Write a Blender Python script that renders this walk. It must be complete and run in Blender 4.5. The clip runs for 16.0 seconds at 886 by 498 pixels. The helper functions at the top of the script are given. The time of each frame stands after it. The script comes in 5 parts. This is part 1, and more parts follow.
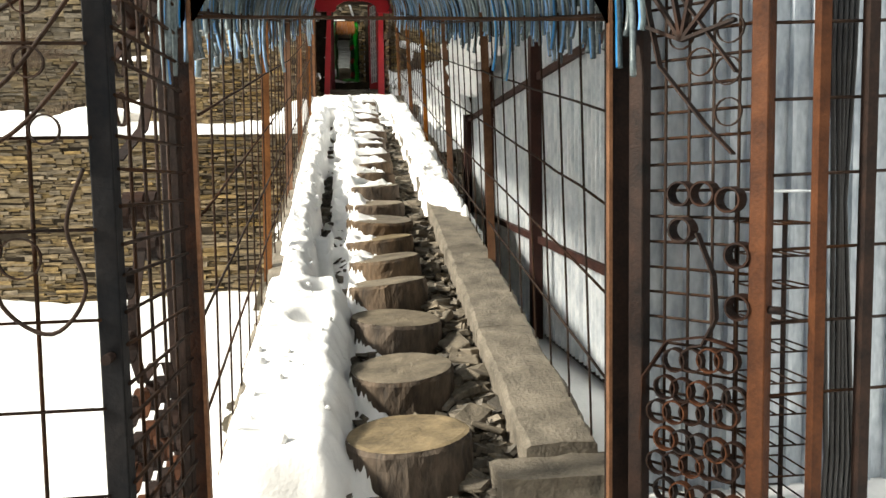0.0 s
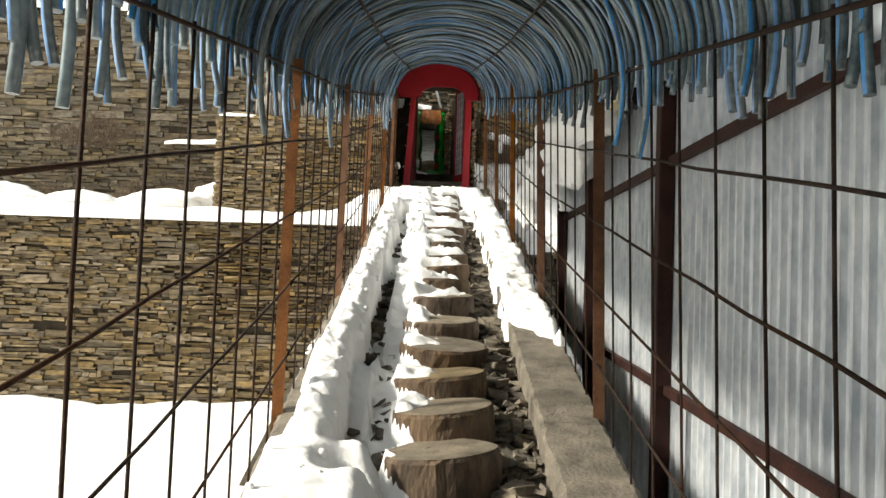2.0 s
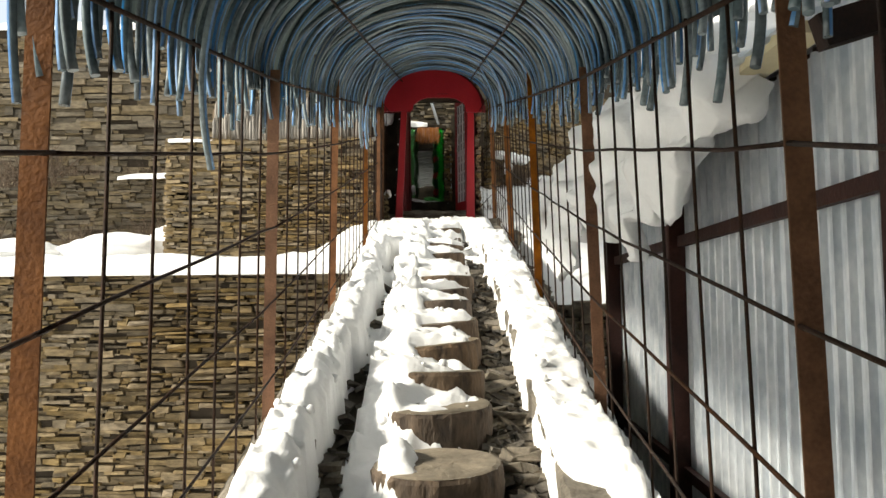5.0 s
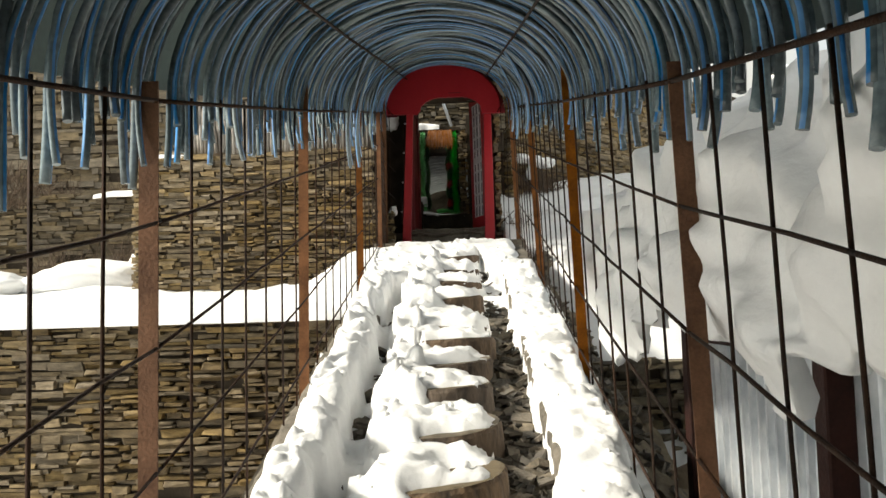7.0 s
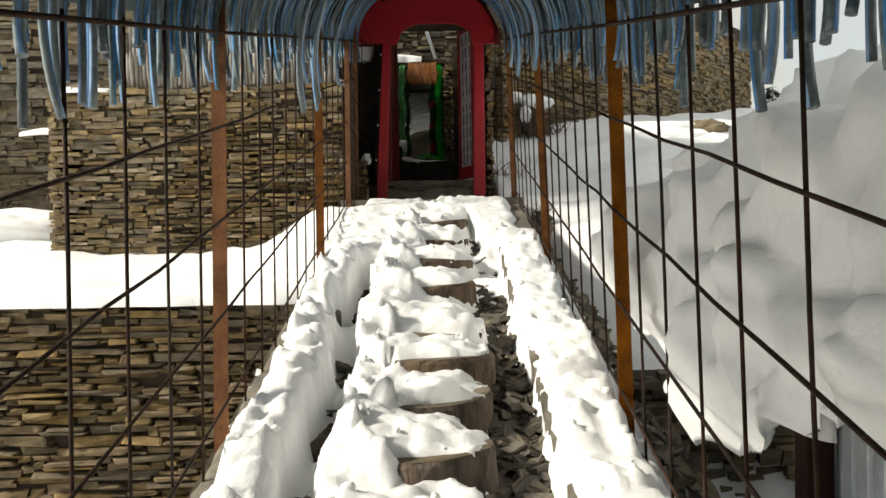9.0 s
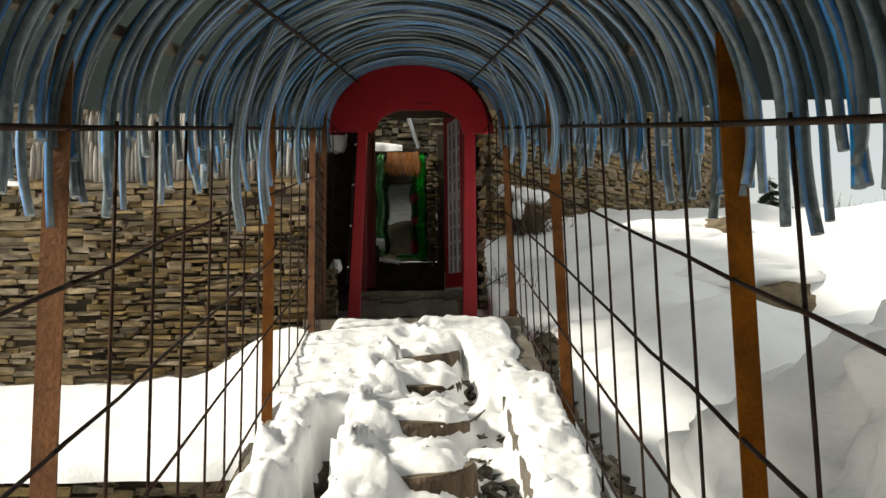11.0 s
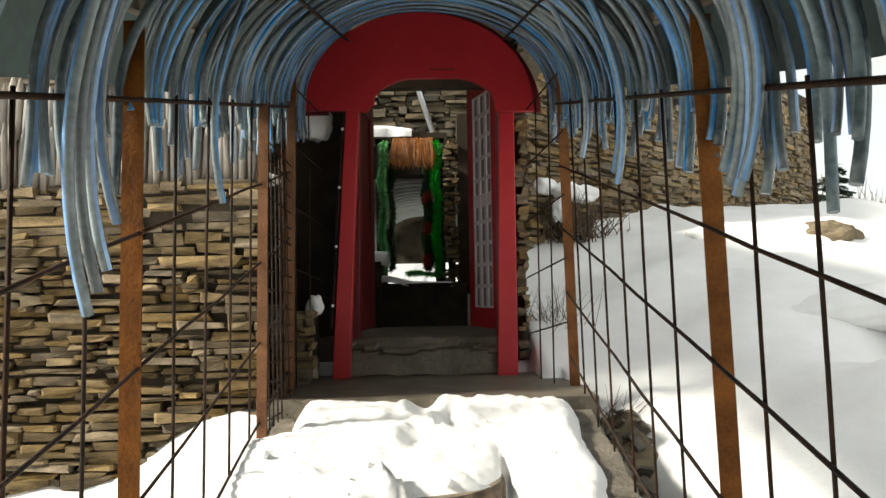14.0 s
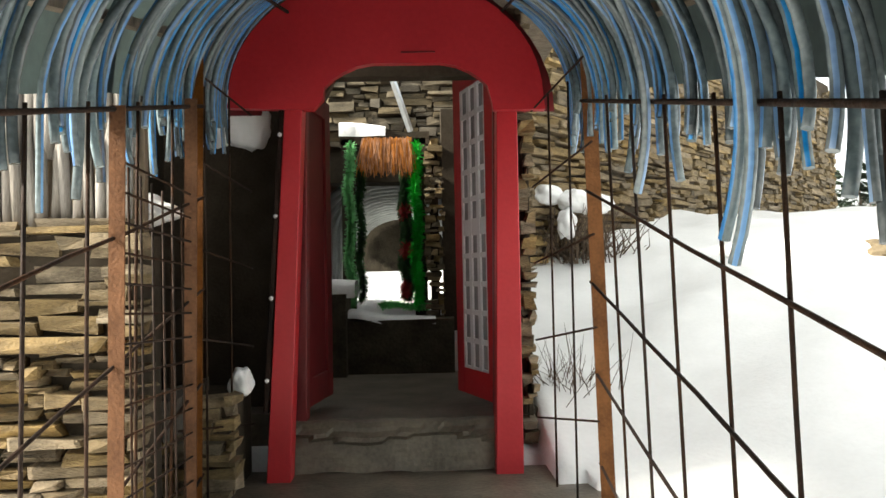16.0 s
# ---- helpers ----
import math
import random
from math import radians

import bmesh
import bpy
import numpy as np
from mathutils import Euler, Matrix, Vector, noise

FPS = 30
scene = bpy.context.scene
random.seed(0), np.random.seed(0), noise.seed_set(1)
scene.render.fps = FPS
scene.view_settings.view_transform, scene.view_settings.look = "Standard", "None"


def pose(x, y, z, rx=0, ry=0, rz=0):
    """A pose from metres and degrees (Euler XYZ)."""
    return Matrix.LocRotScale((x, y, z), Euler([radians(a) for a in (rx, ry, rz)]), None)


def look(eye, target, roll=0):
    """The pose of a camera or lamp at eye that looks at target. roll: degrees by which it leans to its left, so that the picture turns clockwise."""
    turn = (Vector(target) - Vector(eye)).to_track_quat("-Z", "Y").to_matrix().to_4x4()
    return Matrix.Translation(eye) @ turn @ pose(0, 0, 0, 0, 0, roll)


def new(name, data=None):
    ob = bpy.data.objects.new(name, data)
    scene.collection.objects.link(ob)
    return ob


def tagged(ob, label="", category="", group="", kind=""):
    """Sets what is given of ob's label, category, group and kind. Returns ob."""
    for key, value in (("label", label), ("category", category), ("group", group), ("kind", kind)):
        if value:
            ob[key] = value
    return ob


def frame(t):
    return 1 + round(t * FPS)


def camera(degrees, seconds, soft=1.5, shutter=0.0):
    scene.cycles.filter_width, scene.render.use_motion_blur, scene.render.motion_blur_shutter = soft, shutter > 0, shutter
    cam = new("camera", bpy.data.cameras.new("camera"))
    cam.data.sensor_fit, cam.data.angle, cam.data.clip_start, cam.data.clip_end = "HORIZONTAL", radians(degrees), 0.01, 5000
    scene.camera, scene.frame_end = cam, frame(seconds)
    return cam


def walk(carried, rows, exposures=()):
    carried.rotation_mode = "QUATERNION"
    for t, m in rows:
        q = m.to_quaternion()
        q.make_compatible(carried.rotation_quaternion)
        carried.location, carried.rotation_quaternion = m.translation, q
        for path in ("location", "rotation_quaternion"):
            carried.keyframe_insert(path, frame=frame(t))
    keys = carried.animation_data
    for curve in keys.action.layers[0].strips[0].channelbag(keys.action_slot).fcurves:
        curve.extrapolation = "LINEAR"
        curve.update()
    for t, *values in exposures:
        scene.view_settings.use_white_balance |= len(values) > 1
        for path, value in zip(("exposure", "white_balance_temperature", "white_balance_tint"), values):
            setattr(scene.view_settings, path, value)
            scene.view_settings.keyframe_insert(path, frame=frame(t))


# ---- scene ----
cam = camera(58.0, 16.0)
PATH = [
    (0, (-0.206, -16.089, -1.596), (0.029, -14.11, -1.768), -1.0),
    (0.5, (-0.212, -15.821, -1.54), (-0.059, -13.837, -1.74), 0.4),
    (1, (-0.153, -15.297, -1.564), (-0.092, -13.3, -1.652), 2.2),
    (1.5, (0.001, -14.874, -1.493), (-0.005, -12.874, -1.483), 1.1),
    (2, (-0.022, -14.344, -1.483), (0.004, -12.346, -1.416), 1.8),
    (2.5, (0.058, -13.9, -1.48), (0.085, -11.904, -1.367), 2.1),
    (3, (0.086, -13.562, -1.451), (0.114, -11.569, -1.279), 2.0),
    (3.5, (-0.004, -13.126, -1.428), (0.121, -11.141, -1.213), 1.7),
    (4, (0.033, -12.606, -1.375), (0.155, -10.624, -1.142), 0.5),
    (4.5, (0.092, -12.19, -1.2), (0.138, -10.201, -1.01), -0.2),
    (4.7, (0.073, -12.07, -1.17), (0.101, -10.077, -1.02), -0.3),
    (6.8, (0.172, -10.438, -0.659), (0.093, -8.442, -0.566), -2.3),
    (7, (0.165, -10.254, -0.618), (0.117, -8.258, -0.506), -1.8),
    (7.5, (0.115, -9.887, -0.607), (0.118, -7.889, -0.515), -0.6),
    (8, (0.085, -9.521, -0.438), (0.116, -7.521, -0.461), -0.4),
    (8.2, (0.122, -9.371, -0.397), (0.151, -7.372, -0.454), -0.7),
    (10.3, (0.131, -7.919, -0.081), (0.101, -5.919, -0.076), -0.7),
    (10.5, (0.085, -7.808, -0.029), (0.09, -5.809, 0.028), -0.7),
    (11, (0.078, -7.408, 0.073), (0.133, -5.415, 0.218), -0.7),
    (11.5, (0.052, -7.028, 0.165), (0.124, -5.034, 0.303), -1.5),
    (12, (0.051, -6.616, 0.187), (0.111, -4.622, 0.329), -1.6),
    (12.5, (0.027, -6.264, 0.331), (0.091, -4.27, 0.468), -1.5),
    (13, (0.119, -5.868, 0.468), (0.151, -3.873, 0.611), -1.4),
    (13.5, (0.119, -5.505, 0.461), (0.126, -3.51, 0.61), -1.3),
    (14, (0.067, -5.181, 0.544), (0.087, -3.184, 0.645), -0.9),
    (14.5, (0.103, -4.798, 0.628), (0.127, -2.799, 0.698), -1.3),
    (15, (0.098, -4.451, 0.688), (0.132, -2.452, 0.751), -1.3),
    (15.5, (0.074, -4.119, 0.839), (0.138, -2.121, 0.904), -1.2),
    (16, (0.139, -3.771, 0.921), (0.188, -1.773, 0.987), -1.1),
]
walk(cam, [(t, look(eye, target, roll)) for t, eye, target, roll in PATH],
     exposures=[(0, 1.36), (1, 1.15), (3, 1.1), (4.5, 1.1), (7.5, 0.84), (10.5, 0.56), (12, 0.86), (13, 1.05), (14, 1.15), (15, 1.45), (16, 1.88)])

# world, sun ------------------------------------------------------------
world = bpy.data.worlds.new("world")
scene.world = world
world.use_nodes = True
wn, wl = world.node_tree.nodes, world.node_tree.links
sky = wn.new("ShaderNodeTexSky")
sky.sky_type, sky.sun_disc = "NISHITA", False
SUN_TO = Vector((-0.81, -0.13, 0.52)).normalized()
sky.sun_elevation = math.asin(SUN_TO.z)
sky.sun_rotation = math.atan2(SUN_TO.x, SUN_TO.y)
cloud = wn.new("ShaderNodeTexNoise")
cloud.inputs["Scale"].default_value = 4.5
cloud.inputs["Detail"].default_value = 6
cramp = wn.new("ShaderNodeValToRGB")
cramp.color_ramp.elements[0].position, cramp.color_ramp.elements[1].position = 0.3, 0.62
cramp.color_ramp.elements[0].color = (0.62, 0.62, 0.62, 1)
cramp.color_ramp.elements[1].color = (1, 1, 1, 1)
grey = wn.new("ShaderNodeRGB")
grey.outputs[0].default_value = (3.3, 3.3, 2.98, 1)
wmix = wn.new("ShaderNodeMixRGB")
back = wn["Background"]
back.inputs["Strength"].default_value = 0.135
wl.new(cloud.outputs["Fac"], cramp.inputs[0])
wl.new(cramp.outputs[0], wmix.inputs[0])
wl.new(sky.outputs[0], wmix.inputs[1])
wl.new(grey.outputs[0], wmix.inputs[2])
wl.new(wmix.outputs[0], back.inputs[0])
sun = new("sun", bpy.data.lights.new("sun", "SUN"))
sun.data.energy, sun.data.angle, sun.data.color = 3.9, radians(7.0), (1.0, 0.94, 0.80)
sun.matrix_world = look(SUN_TO * 60, (0, 0, 0))


# materials -------------------------------------------------------------
def mat(name, col, col2=None, rough=0.7, metal=0.0, scale=6.0, fine=60.0, bump=0.3, rand=0.0, island=0.0, sss=0.0, stretch=(1, 1, 1), coat=0.0):
    """Two colours mixed by coarse and fine noise, with bump, and a change of value from piece to piece."""
    m = bpy.data.materials.new(name)
    m.use_nodes = True
    n, l = m.node_tree.nodes, m.node_tree.links
    b = n["Principled BSDF"]
    b.inputs["Roughness"].default_value, b.inputs["Metallic"].default_value = rough, metal
    b.inputs["Coat Weight"].default_value = coat
    geo = n.new("ShaderNodeNewGeometry")
    mp = n.new("ShaderNodeMapping")
    mp.inputs["Scale"].default_value = stretch
    l.new(geo.outputs["Position"], mp.inputs[0])
    a, f = n.new("ShaderNodeTexNoise"), n.new("ShaderNodeTexNoise")
    a.inputs["Scale"].default_value, a.inputs["Detail"].default_value = scale, 5
    f.inputs["Scale"].default_value, f.inputs["Detail"].default_value = fine, 4
    l.new(mp.outputs[0], a.inputs[0])
    l.new(mp.outputs[0], f.inputs[0])
    add = n.new("ShaderNodeMath")
    add.operation = "MULTIPLY_ADD"
    l.new(f.outputs["Fac"], add.inputs[0])
    add.inputs[1].default_value = 0.45
    l.new(a.outputs["Fac"], add.inputs[2])
    ramp = n.new("ShaderNodeValToRGB")
    ramp.color_ramp.elements[0].position, ramp.color_ramp.elements[1].position = 0.5, 0.98
    ramp.color_ramp.elements[0].color = (*col, 1)
    ramp.color_ramp.elements[1].color = (*(col2 or [c * 1.35 for c in col]), 1)
    l.new(add.outputs[0], ramp.inputs[0])
    last = ramp.outputs[0]
    for amount, node, sock in ((rand, "ShaderNodeObjectInfo", "Random"), (island, "ShaderNodeNewGeometry", "Random Per Island")):
        if amount:
            r = n.new(node)
            h = n.new("ShaderNodeHueSaturation")
            mr = n.new("ShaderNodeMapRange")
            mr.inputs[3].default_value, mr.inputs[4].default_value = 1 - amount, 1 + amount
            l.new(r.outputs[sock], mr.inputs[0])
            l.new(mr.outputs[0], h.inputs["Value"])
            l.new(last, h.inputs["Color"])
            wob = n.new("ShaderNodeMapRange")
            wob.inputs[3].default_value, wob.inputs[4].default_value = 0.75, 1.25
            frac = n.new("ShaderNodeMath")
            frac.operation = "MULTIPLY"
            frac.inputs[1].default_value = 17.3
            fr2 = n.new("ShaderNodeMath")
            fr2.operation = "FRACT"
            l.new(r.outputs[sock], frac.inputs[0])
            l.new(frac.outputs[0], fr2.inputs[0])
            l.new(fr2.outputs[0], wob.inputs[0])
            l.new(wob.outputs[0], h.inputs["Saturation"])
            last = h.outputs[0]
    l.new(last, b.inputs["Base Color"])
    if sss:
        b.inputs["Subsurface Weight"].default_value = sss
        b.inputs["Subsurface Radius"].default_value = (0.05, 0.06, 0.07)
        b.inputs["Subsurface Scale"].default_value = 0.3
    bp = n.new("ShaderNodeBump")
    bp.inputs["Strength"].default_value, bp.inputs["Distance"].default_value = bump, 0.02
    l.new(add.outputs[0], bp.inputs["Height"])
    l.new(bp.outputs[0], b.inputs["Normal"])
    return m


M_SNOW = mat("snow", (0.79, 0.79, 0.785), (0.87, 0.87, 0.865), 0.75, scale=4, fine=38, bump=0.42)
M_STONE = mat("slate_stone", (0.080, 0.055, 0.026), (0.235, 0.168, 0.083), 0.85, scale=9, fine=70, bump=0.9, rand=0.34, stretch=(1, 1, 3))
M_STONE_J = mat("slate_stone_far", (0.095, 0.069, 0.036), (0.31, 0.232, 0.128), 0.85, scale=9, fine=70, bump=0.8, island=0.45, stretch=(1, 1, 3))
# darker copy of the slate, with shade put into the colour
M_SLATE_SHADE = mat("shadowed_slate", (0.070, 0.056, 0.036), (0.20, 0.158, 0.10), 0.88, scale=7, fine=55, bump=0.5, island=0.35, stretch=(1, 1, 3))
# earth core of walls; also the shade colour of passage, recess, yard corner
M_CORE_SHADE = mat("earth_core_and_shade", (0.035, 0.028, 0.02), (0.07, 0.055, 0.04), 0.95)
M_RUST = mat("rusty_steel", (0.080, 0.031, 0.010), (0.19, 0.076, 0.023), 0.75, metal=0.0, scale=9, fine=90, bump=0.35, rand=0.18)
M_DARKRUST = mat("dark_rusted_steel", (0.008, 0.006, 0.006), (0.034, 0.016, 0.010), 0.7, metal=0.0, scale=8, fine=80, bump=0.3, rand=0.15)
M_ROD = mat("rebar_rod", (0.012, 0.008, 0.006), (0.045, 0.022, 0.012), 0.75, metal=0.0, scale=14, fine=120, bump=0.4, rand=0.25)
M_MAROON = mat("maroon_primer_steel", (0.02, 0.010, 0.009), (0.05, 0.020, 0.015), 0.65, metal=0.0, scale=6, fine=70)
M_RED = mat("red_gloss_paint", (0.40, 0.012, 0.019), (0.50, 0.022, 0.031), 0.45, scale=2.5, fine=50, bump=0.1)
# darker red of the frame posts, hood backing, seam and left leaf
M_DARKRED = mat("dark_red", (0.10, 0.006, 0.008), (0.17, 0.010, 0.013), 0.5, scale=3, fine=50, bump=0.12)
M_WHITE = mat("white_lattice_paint", (0.62, 0.60, 0.62), (0.76, 0.74, 0.76), 0.55, scale=8, fine=70, bump=0.15)
M_PIPE = mat("grey_plastic_pipe", (0.046, 0.064, 0.072), (0.19, 0.235, 0.248), 0.27, scale=3, fine=60, bump=0.05, rand=0.45)
M_STRIPE = mat("blue_pipe_stripe", (0.035, 0.125, 0.32), (0.13, 0.30, 0.54), 0.3, scale=5, fine=60, bump=0.1, rand=0.35)
M_SHEET = mat("galvanised_sheet", (0.50, 0.55, 0.60), (0.88, 0.90, 0.92), 0.28, metal=0.4, scale=11, fine=42, bump=0.16, stretch=(1, 1, 0.45))
# blue-grey copy of the shed sheet, darkened for the shade on its front
M_BLUESHEET_SHADE = mat("shaded_blue_grey_sheet", (0.24, 0.28, 0.33), (0.55, 0.60, 0.65), 0.32, metal=0.35, scale=11, fine=42, bump=0.16, stretch=(1, 1, 0.45))
M_BROWN = mat("brown_rusted_steel", (0.030, 0.012, 0.007), (0.095, 0.036, 0.015), 0.7, metal=0.1, scale=9, fine=80, bump=0.3)
M_BLUEBLK = mat("blue_black_paint", (0.004, 0.005, 0.007), (0.015, 0.013, 0.013), 0.75, scale=6, fine=50)
M_CREAM = mat("cream_painted_wood", (0.55, 0.48, 0.30), (0.66, 0.58, 0.38), 0.7, scale=4, fine=60)
M_CONC = mat("rough_concrete", (0.075, 0.065, 0.050), (0.20, 0.172, 0.135), 0.9, scale=7, fine=60, bump=0.9)
M_DAMP = mat("damp_concrete", (0.065, 0.054, 0.040), (0.20, 0.168, 0.125), 0.5, scale=4, fine=50, bump=0.5)
M_BARK = mat("log_bark", (0.028, 0.020, 0.014), (0.145, 0.10, 0.064), 0.9, scale=12, fine=60, bump=0.9, rand=0.2, stretch=(1, 1, 0.35))
M_CUT = mat("muddy_cut_wood", (0.080, 0.062, 0.038), (0.215, 0.168, 0.105), 0.85, scale=7, fine=45, bump=0.5, rand=0.18)
M_RUBBLE = mat("shale_rubble", (0.055, 0.047, 0.036), (0.185, 0.158, 0.122), 0.9, scale=9, fine=60, bump=0.6, island=0.45)
M_EARTH = mat("dark_earth", (0.045, 0.038, 0.028), (0.11, 0.095, 0.07), 0.95, scale=6, fine=40, bump=0.8)
M_WOOD = mat("weathered_timber", (0.13, 0.095, 0.065), (0.27, 0.21, 0.15), 0.85, scale=6, fine=50, bump=0.5, rand=0.2, stretch=(4, 4, 0.6))
M_STAKE = mat("grey_stakes", (0.17, 0.152, 0.132), (0.35, 0.32, 0.285), 0.9, scale=9, fine=60, bump=0.5, rand=0.25, stretch=(3, 3, 0.5))
M_TARP = mat("dark_green_roof_sheet", (0.020, 0.030, 0.030), (0.075, 0.105, 0.10), 0.55, scale=2, fine=30, bump=0.1)
M_GREEN = mat("green_tinsel", (0.03, 0.36, 0.045), (0.09, 0.62, 0.12), 0.5, scale=20, fine=90, rand=0.2)
M_DKGREEN = mat("dark_fir_branches", (0.015, 0.06, 0.02), (0.04, 0.12, 0.03), 0.8, scale=20, fine=90)
M_ORANGE = mat("dry_orange_grass", (0.30, 0.10, 0.02), (0.50, 0.19, 0.04), 0.8, scale=20, fine=90, island=0.3)
M_REDBOW = mat("red_bow", (0.30, 0.015, 0.015), (0.42, 0.03, 0.03), 0.6, scale=20, fine=90)
M_BRUSH = mat("bare_brush_twigs", (0.055, 0.038, 0.026), (0.14, 0.095, 0.06), 0.9, scale=10, fine=60)
M_DRYGRASS = mat("dry_grass_bank", (0.10, 0.075, 0.045), (0.21, 0.165, 0.10), 0.95, scale=12, fine=80, bump=0.9)
M_FIR = mat("fir_needles", (0.022, 0.04, 0.022), (0.06, 0.085, 0.05), 0.9)
M_GREYBACK = mat("grey_lattice_back", (0.20, 0.19, 0.20), (0.32, 0.30, 0.32), 0.6, scale=8, fine=60)
M_HOOP = mat("pale_plastic_hoop", (0.42, 0.46, 0.47), (0.62, 0.66, 0.66), 0.4, scale=6, fine=60)
M_BLACK = mat("black_hose", (0.012, 0.012, 0.013), (0.03, 0.03, 0.032), 0.4, scale=8)


tree = M_TARP.node_tree
thin, through_mix = tree.nodes.new("ShaderNodeBsdfTranslucent"), tree.nodes.new("ShaderNodeMixShader")
thin.inputs["Color"].default_value = (0.42, 0.52, 0.50, 1)
through_mix.inputs[0].default_value = 0.04
tree.links.new(tree.nodes["Principled BSDF"].outputs[0], through_mix.inputs[1])
tree.links.new(thin.outputs[0], through_mix.inputs[2])
tree.links.new(through_mix.outputs[0], tree.nodes["Material Output"].inputs[0])


# builders --------------------------------------------------------------
def link(name, bm, material, parent=None, label="", smooth=False):
    me = bpy.data.meshes.new(name)
    bm.normal_update()
    bm.to_mesh(me)
    bm.free()
    for mm in material if isinstance(material, (list, tuple)) else [material]:
        me.materials.append(mm)
    if smooth:
        for p in me.polygons:
            p.use_smooth = True
    ob = new(name, me)
    if parent:
        ob.parent = parent
    if label:
        ob["label"] = label
    return ob


def part(name, bm, material, parent, label="", smooth=False):
    return link(name, bm, material, parent, label, smooth)


def thing(name, label, category, group="", kind=""):
    return tagged(new(name), label, category, group, kind)


def box(bm, x0, x1, y0, y1, z0, z1, jit=0.0, rng=random):
    vs = [bm.verts.new((x + rng.uniform(-jit, jit), y + rng.uniform(-jit, jit), z + rng.uniform(-jit, jit))) for z in (z0, z1) for y in (y0, y1) for x in (x0, x1)]
    for q in ((0, 2, 3, 1), (4, 5, 7, 6), (0, 1, 5, 4), (2, 6, 7, 3), (0, 4, 6, 2), (1, 3, 7, 5)):
        bm.faces.new([vs[i] for i in q])
    return vs


def beam(bm, a, b, w, h, up=(0, 0, 1)):
    """A bar of width w and height h from a to b."""
    a, b = Vector(a), Vector(b)
    d = (b - a).normalized()
    s = d.cross(Vector(up))
    if s.length < 1e-3:
        s = d.cross(Vector((1, 0, 0)))
    s.normalize()
    u = s.cross(d)
    vs = [bm.verts.new(p + s * (i * w / 2) + u * (j * h / 2)) for p in (a, b) for i, j in ((-1, -1), (1, -1), (1, 1), (-1, 1))]
    for q in ((3, 2, 1, 0), (4, 5, 6, 7), (0, 1, 5, 4), (1, 2, 6, 5), (2, 3, 7, 6), (3, 0, 4, 7)):
        bm.faces.new([vs[i] for i in q])


def tube(bm, pts, r, sides=6, stripe=-1, caps=True, radii=None):
    """A round bar along pts; the faces of side number stripe take the second material."""
    pts = [Vector(p) for p in pts]
    rings, ref = [], None
    for i, p in enumerate(pts):
        d = (pts[min(i + 1, len(pts) - 1)] - pts[max(i - 1, 0)]).normalized()
        if ref is None:
            ref = d.orthogonal().normalized()
        ref = (ref - d * ref.dot(d)).normalized()
        o = d.cross(ref)
        rr = radii[i] if radii else r
        rings.append([bm.verts.new(p + (ref * math.cos(k * math.tau / sides) + o * math.sin(k * math.tau / sides)) * rr) for k in range(sides)])
    for a, b in zip(rings, rings[1:]):
        for k in range(sides):
            f = bm.faces.new((a[k], a[(k + 1) % sides], b[(k + 1) % sides], b[k]))
            f.smooth = True
            if stripe >= 0 and k in (stripe, (stripe + sides // 2) % sides):
                f.material_index = 1
    if caps:
        bm.faces.new(rings[0][::-1])
        bm.faces.new(rings[-1])


def ring(bm, c, r, tr, axis="y", depth=0.03, sides=14):
    """A short cut of steel pipe: a band of radius r and depth along the axis."""
    c = Vector(c)
    cols = []
    for k in range(sides):
        a = k * math.tau / sides
        row = []
        for rr, dd in ((r, -depth / 2), (r, depth / 2), (r - tr, depth / 2), (r - tr, -depth / 2)):
            e = Vector((math.cos(a) * rr, dd, math.sin(a) * rr)) if axis == "y" else Vector((dd, math.cos(a) * rr, math.sin(a) * rr))
            row.append(bm.verts.new(c + e))
        cols.append(row)
    for k in range(sides):
        a, b = cols[k], cols[(k + 1) % sides]
        for j in range(4):
            bm.faces.new((a[j], b[j], b[(j + 1) % 4], a[(j + 1) % 4]))


def N(x, y, z=0.0, s=1.0):
    return noise.noise(Vector((x * s, y * s, z * s)))


def fbm(x, y, z, s, o=4):
    return noise.fractal(Vector((x * s, y * s, z * s)), 1.0, 2.0, o)


def lerp_table(t, v):
    for (a, p), (b, q) in zip(t, t[1:]):
        if v <= b:
            return p + (q - p) * max(0.0, (v - a)) / (b - a)
    return t[-1][1]


def sstep(a, b, v):
    u = min(1.0, max(0.0, (v - a) / (b - a)))
    return u * u * (3 - 2 * u)


def sheet(name, xs, ys, zf, material, parent=None, label="", skirt=0.0):
    """A height field over the grid xs by ys."""
    verts = [(x, y, zf(x, y)) for y in ys for x in xs]
    nx = len(xs)
    faces = [(j * nx + i, j * nx + i + 1, (j + 1) * nx + i + 1, (j + 1) * nx + i) for j in range(len(ys) - 1) for i in range(nx - 1)]
    me = bpy.data.meshes.new(name)
    me.from_pydata(verts, [], faces)
    me.polygons.foreach_set("use_smooth", [True] * len(faces))
    me.materials.append(material)
    ob = new(name, me)
    if parent:
        ob.parent = parent
    if label:
        ob["label"] = label
    return ob


def steps_of(a, b, d):
    n = max(2, int(round((b - a) / d)) + 1)
    return [a + (b - a) * i / (n - 1) for i in range(n)]


for dull in (M_DARKRUST, M_ROD, M_BLUEBLK, M_BROWN, M_MAROON, M_RUST, M_EARTH, M_CORE_SHADE):
    dull.node_tree.nodes["Principled BSDF"].inputs["Specular IOR Level"].default_value = 0.15

# plan ------------------------------------------------------------------
def path_z(y):
    """Height of the log tops along the climb."""
    return -0.515 + 0.232 * (min(y, -1.6) + 2.97) + 0.16 * sstep(-1.6, -0.6, y)


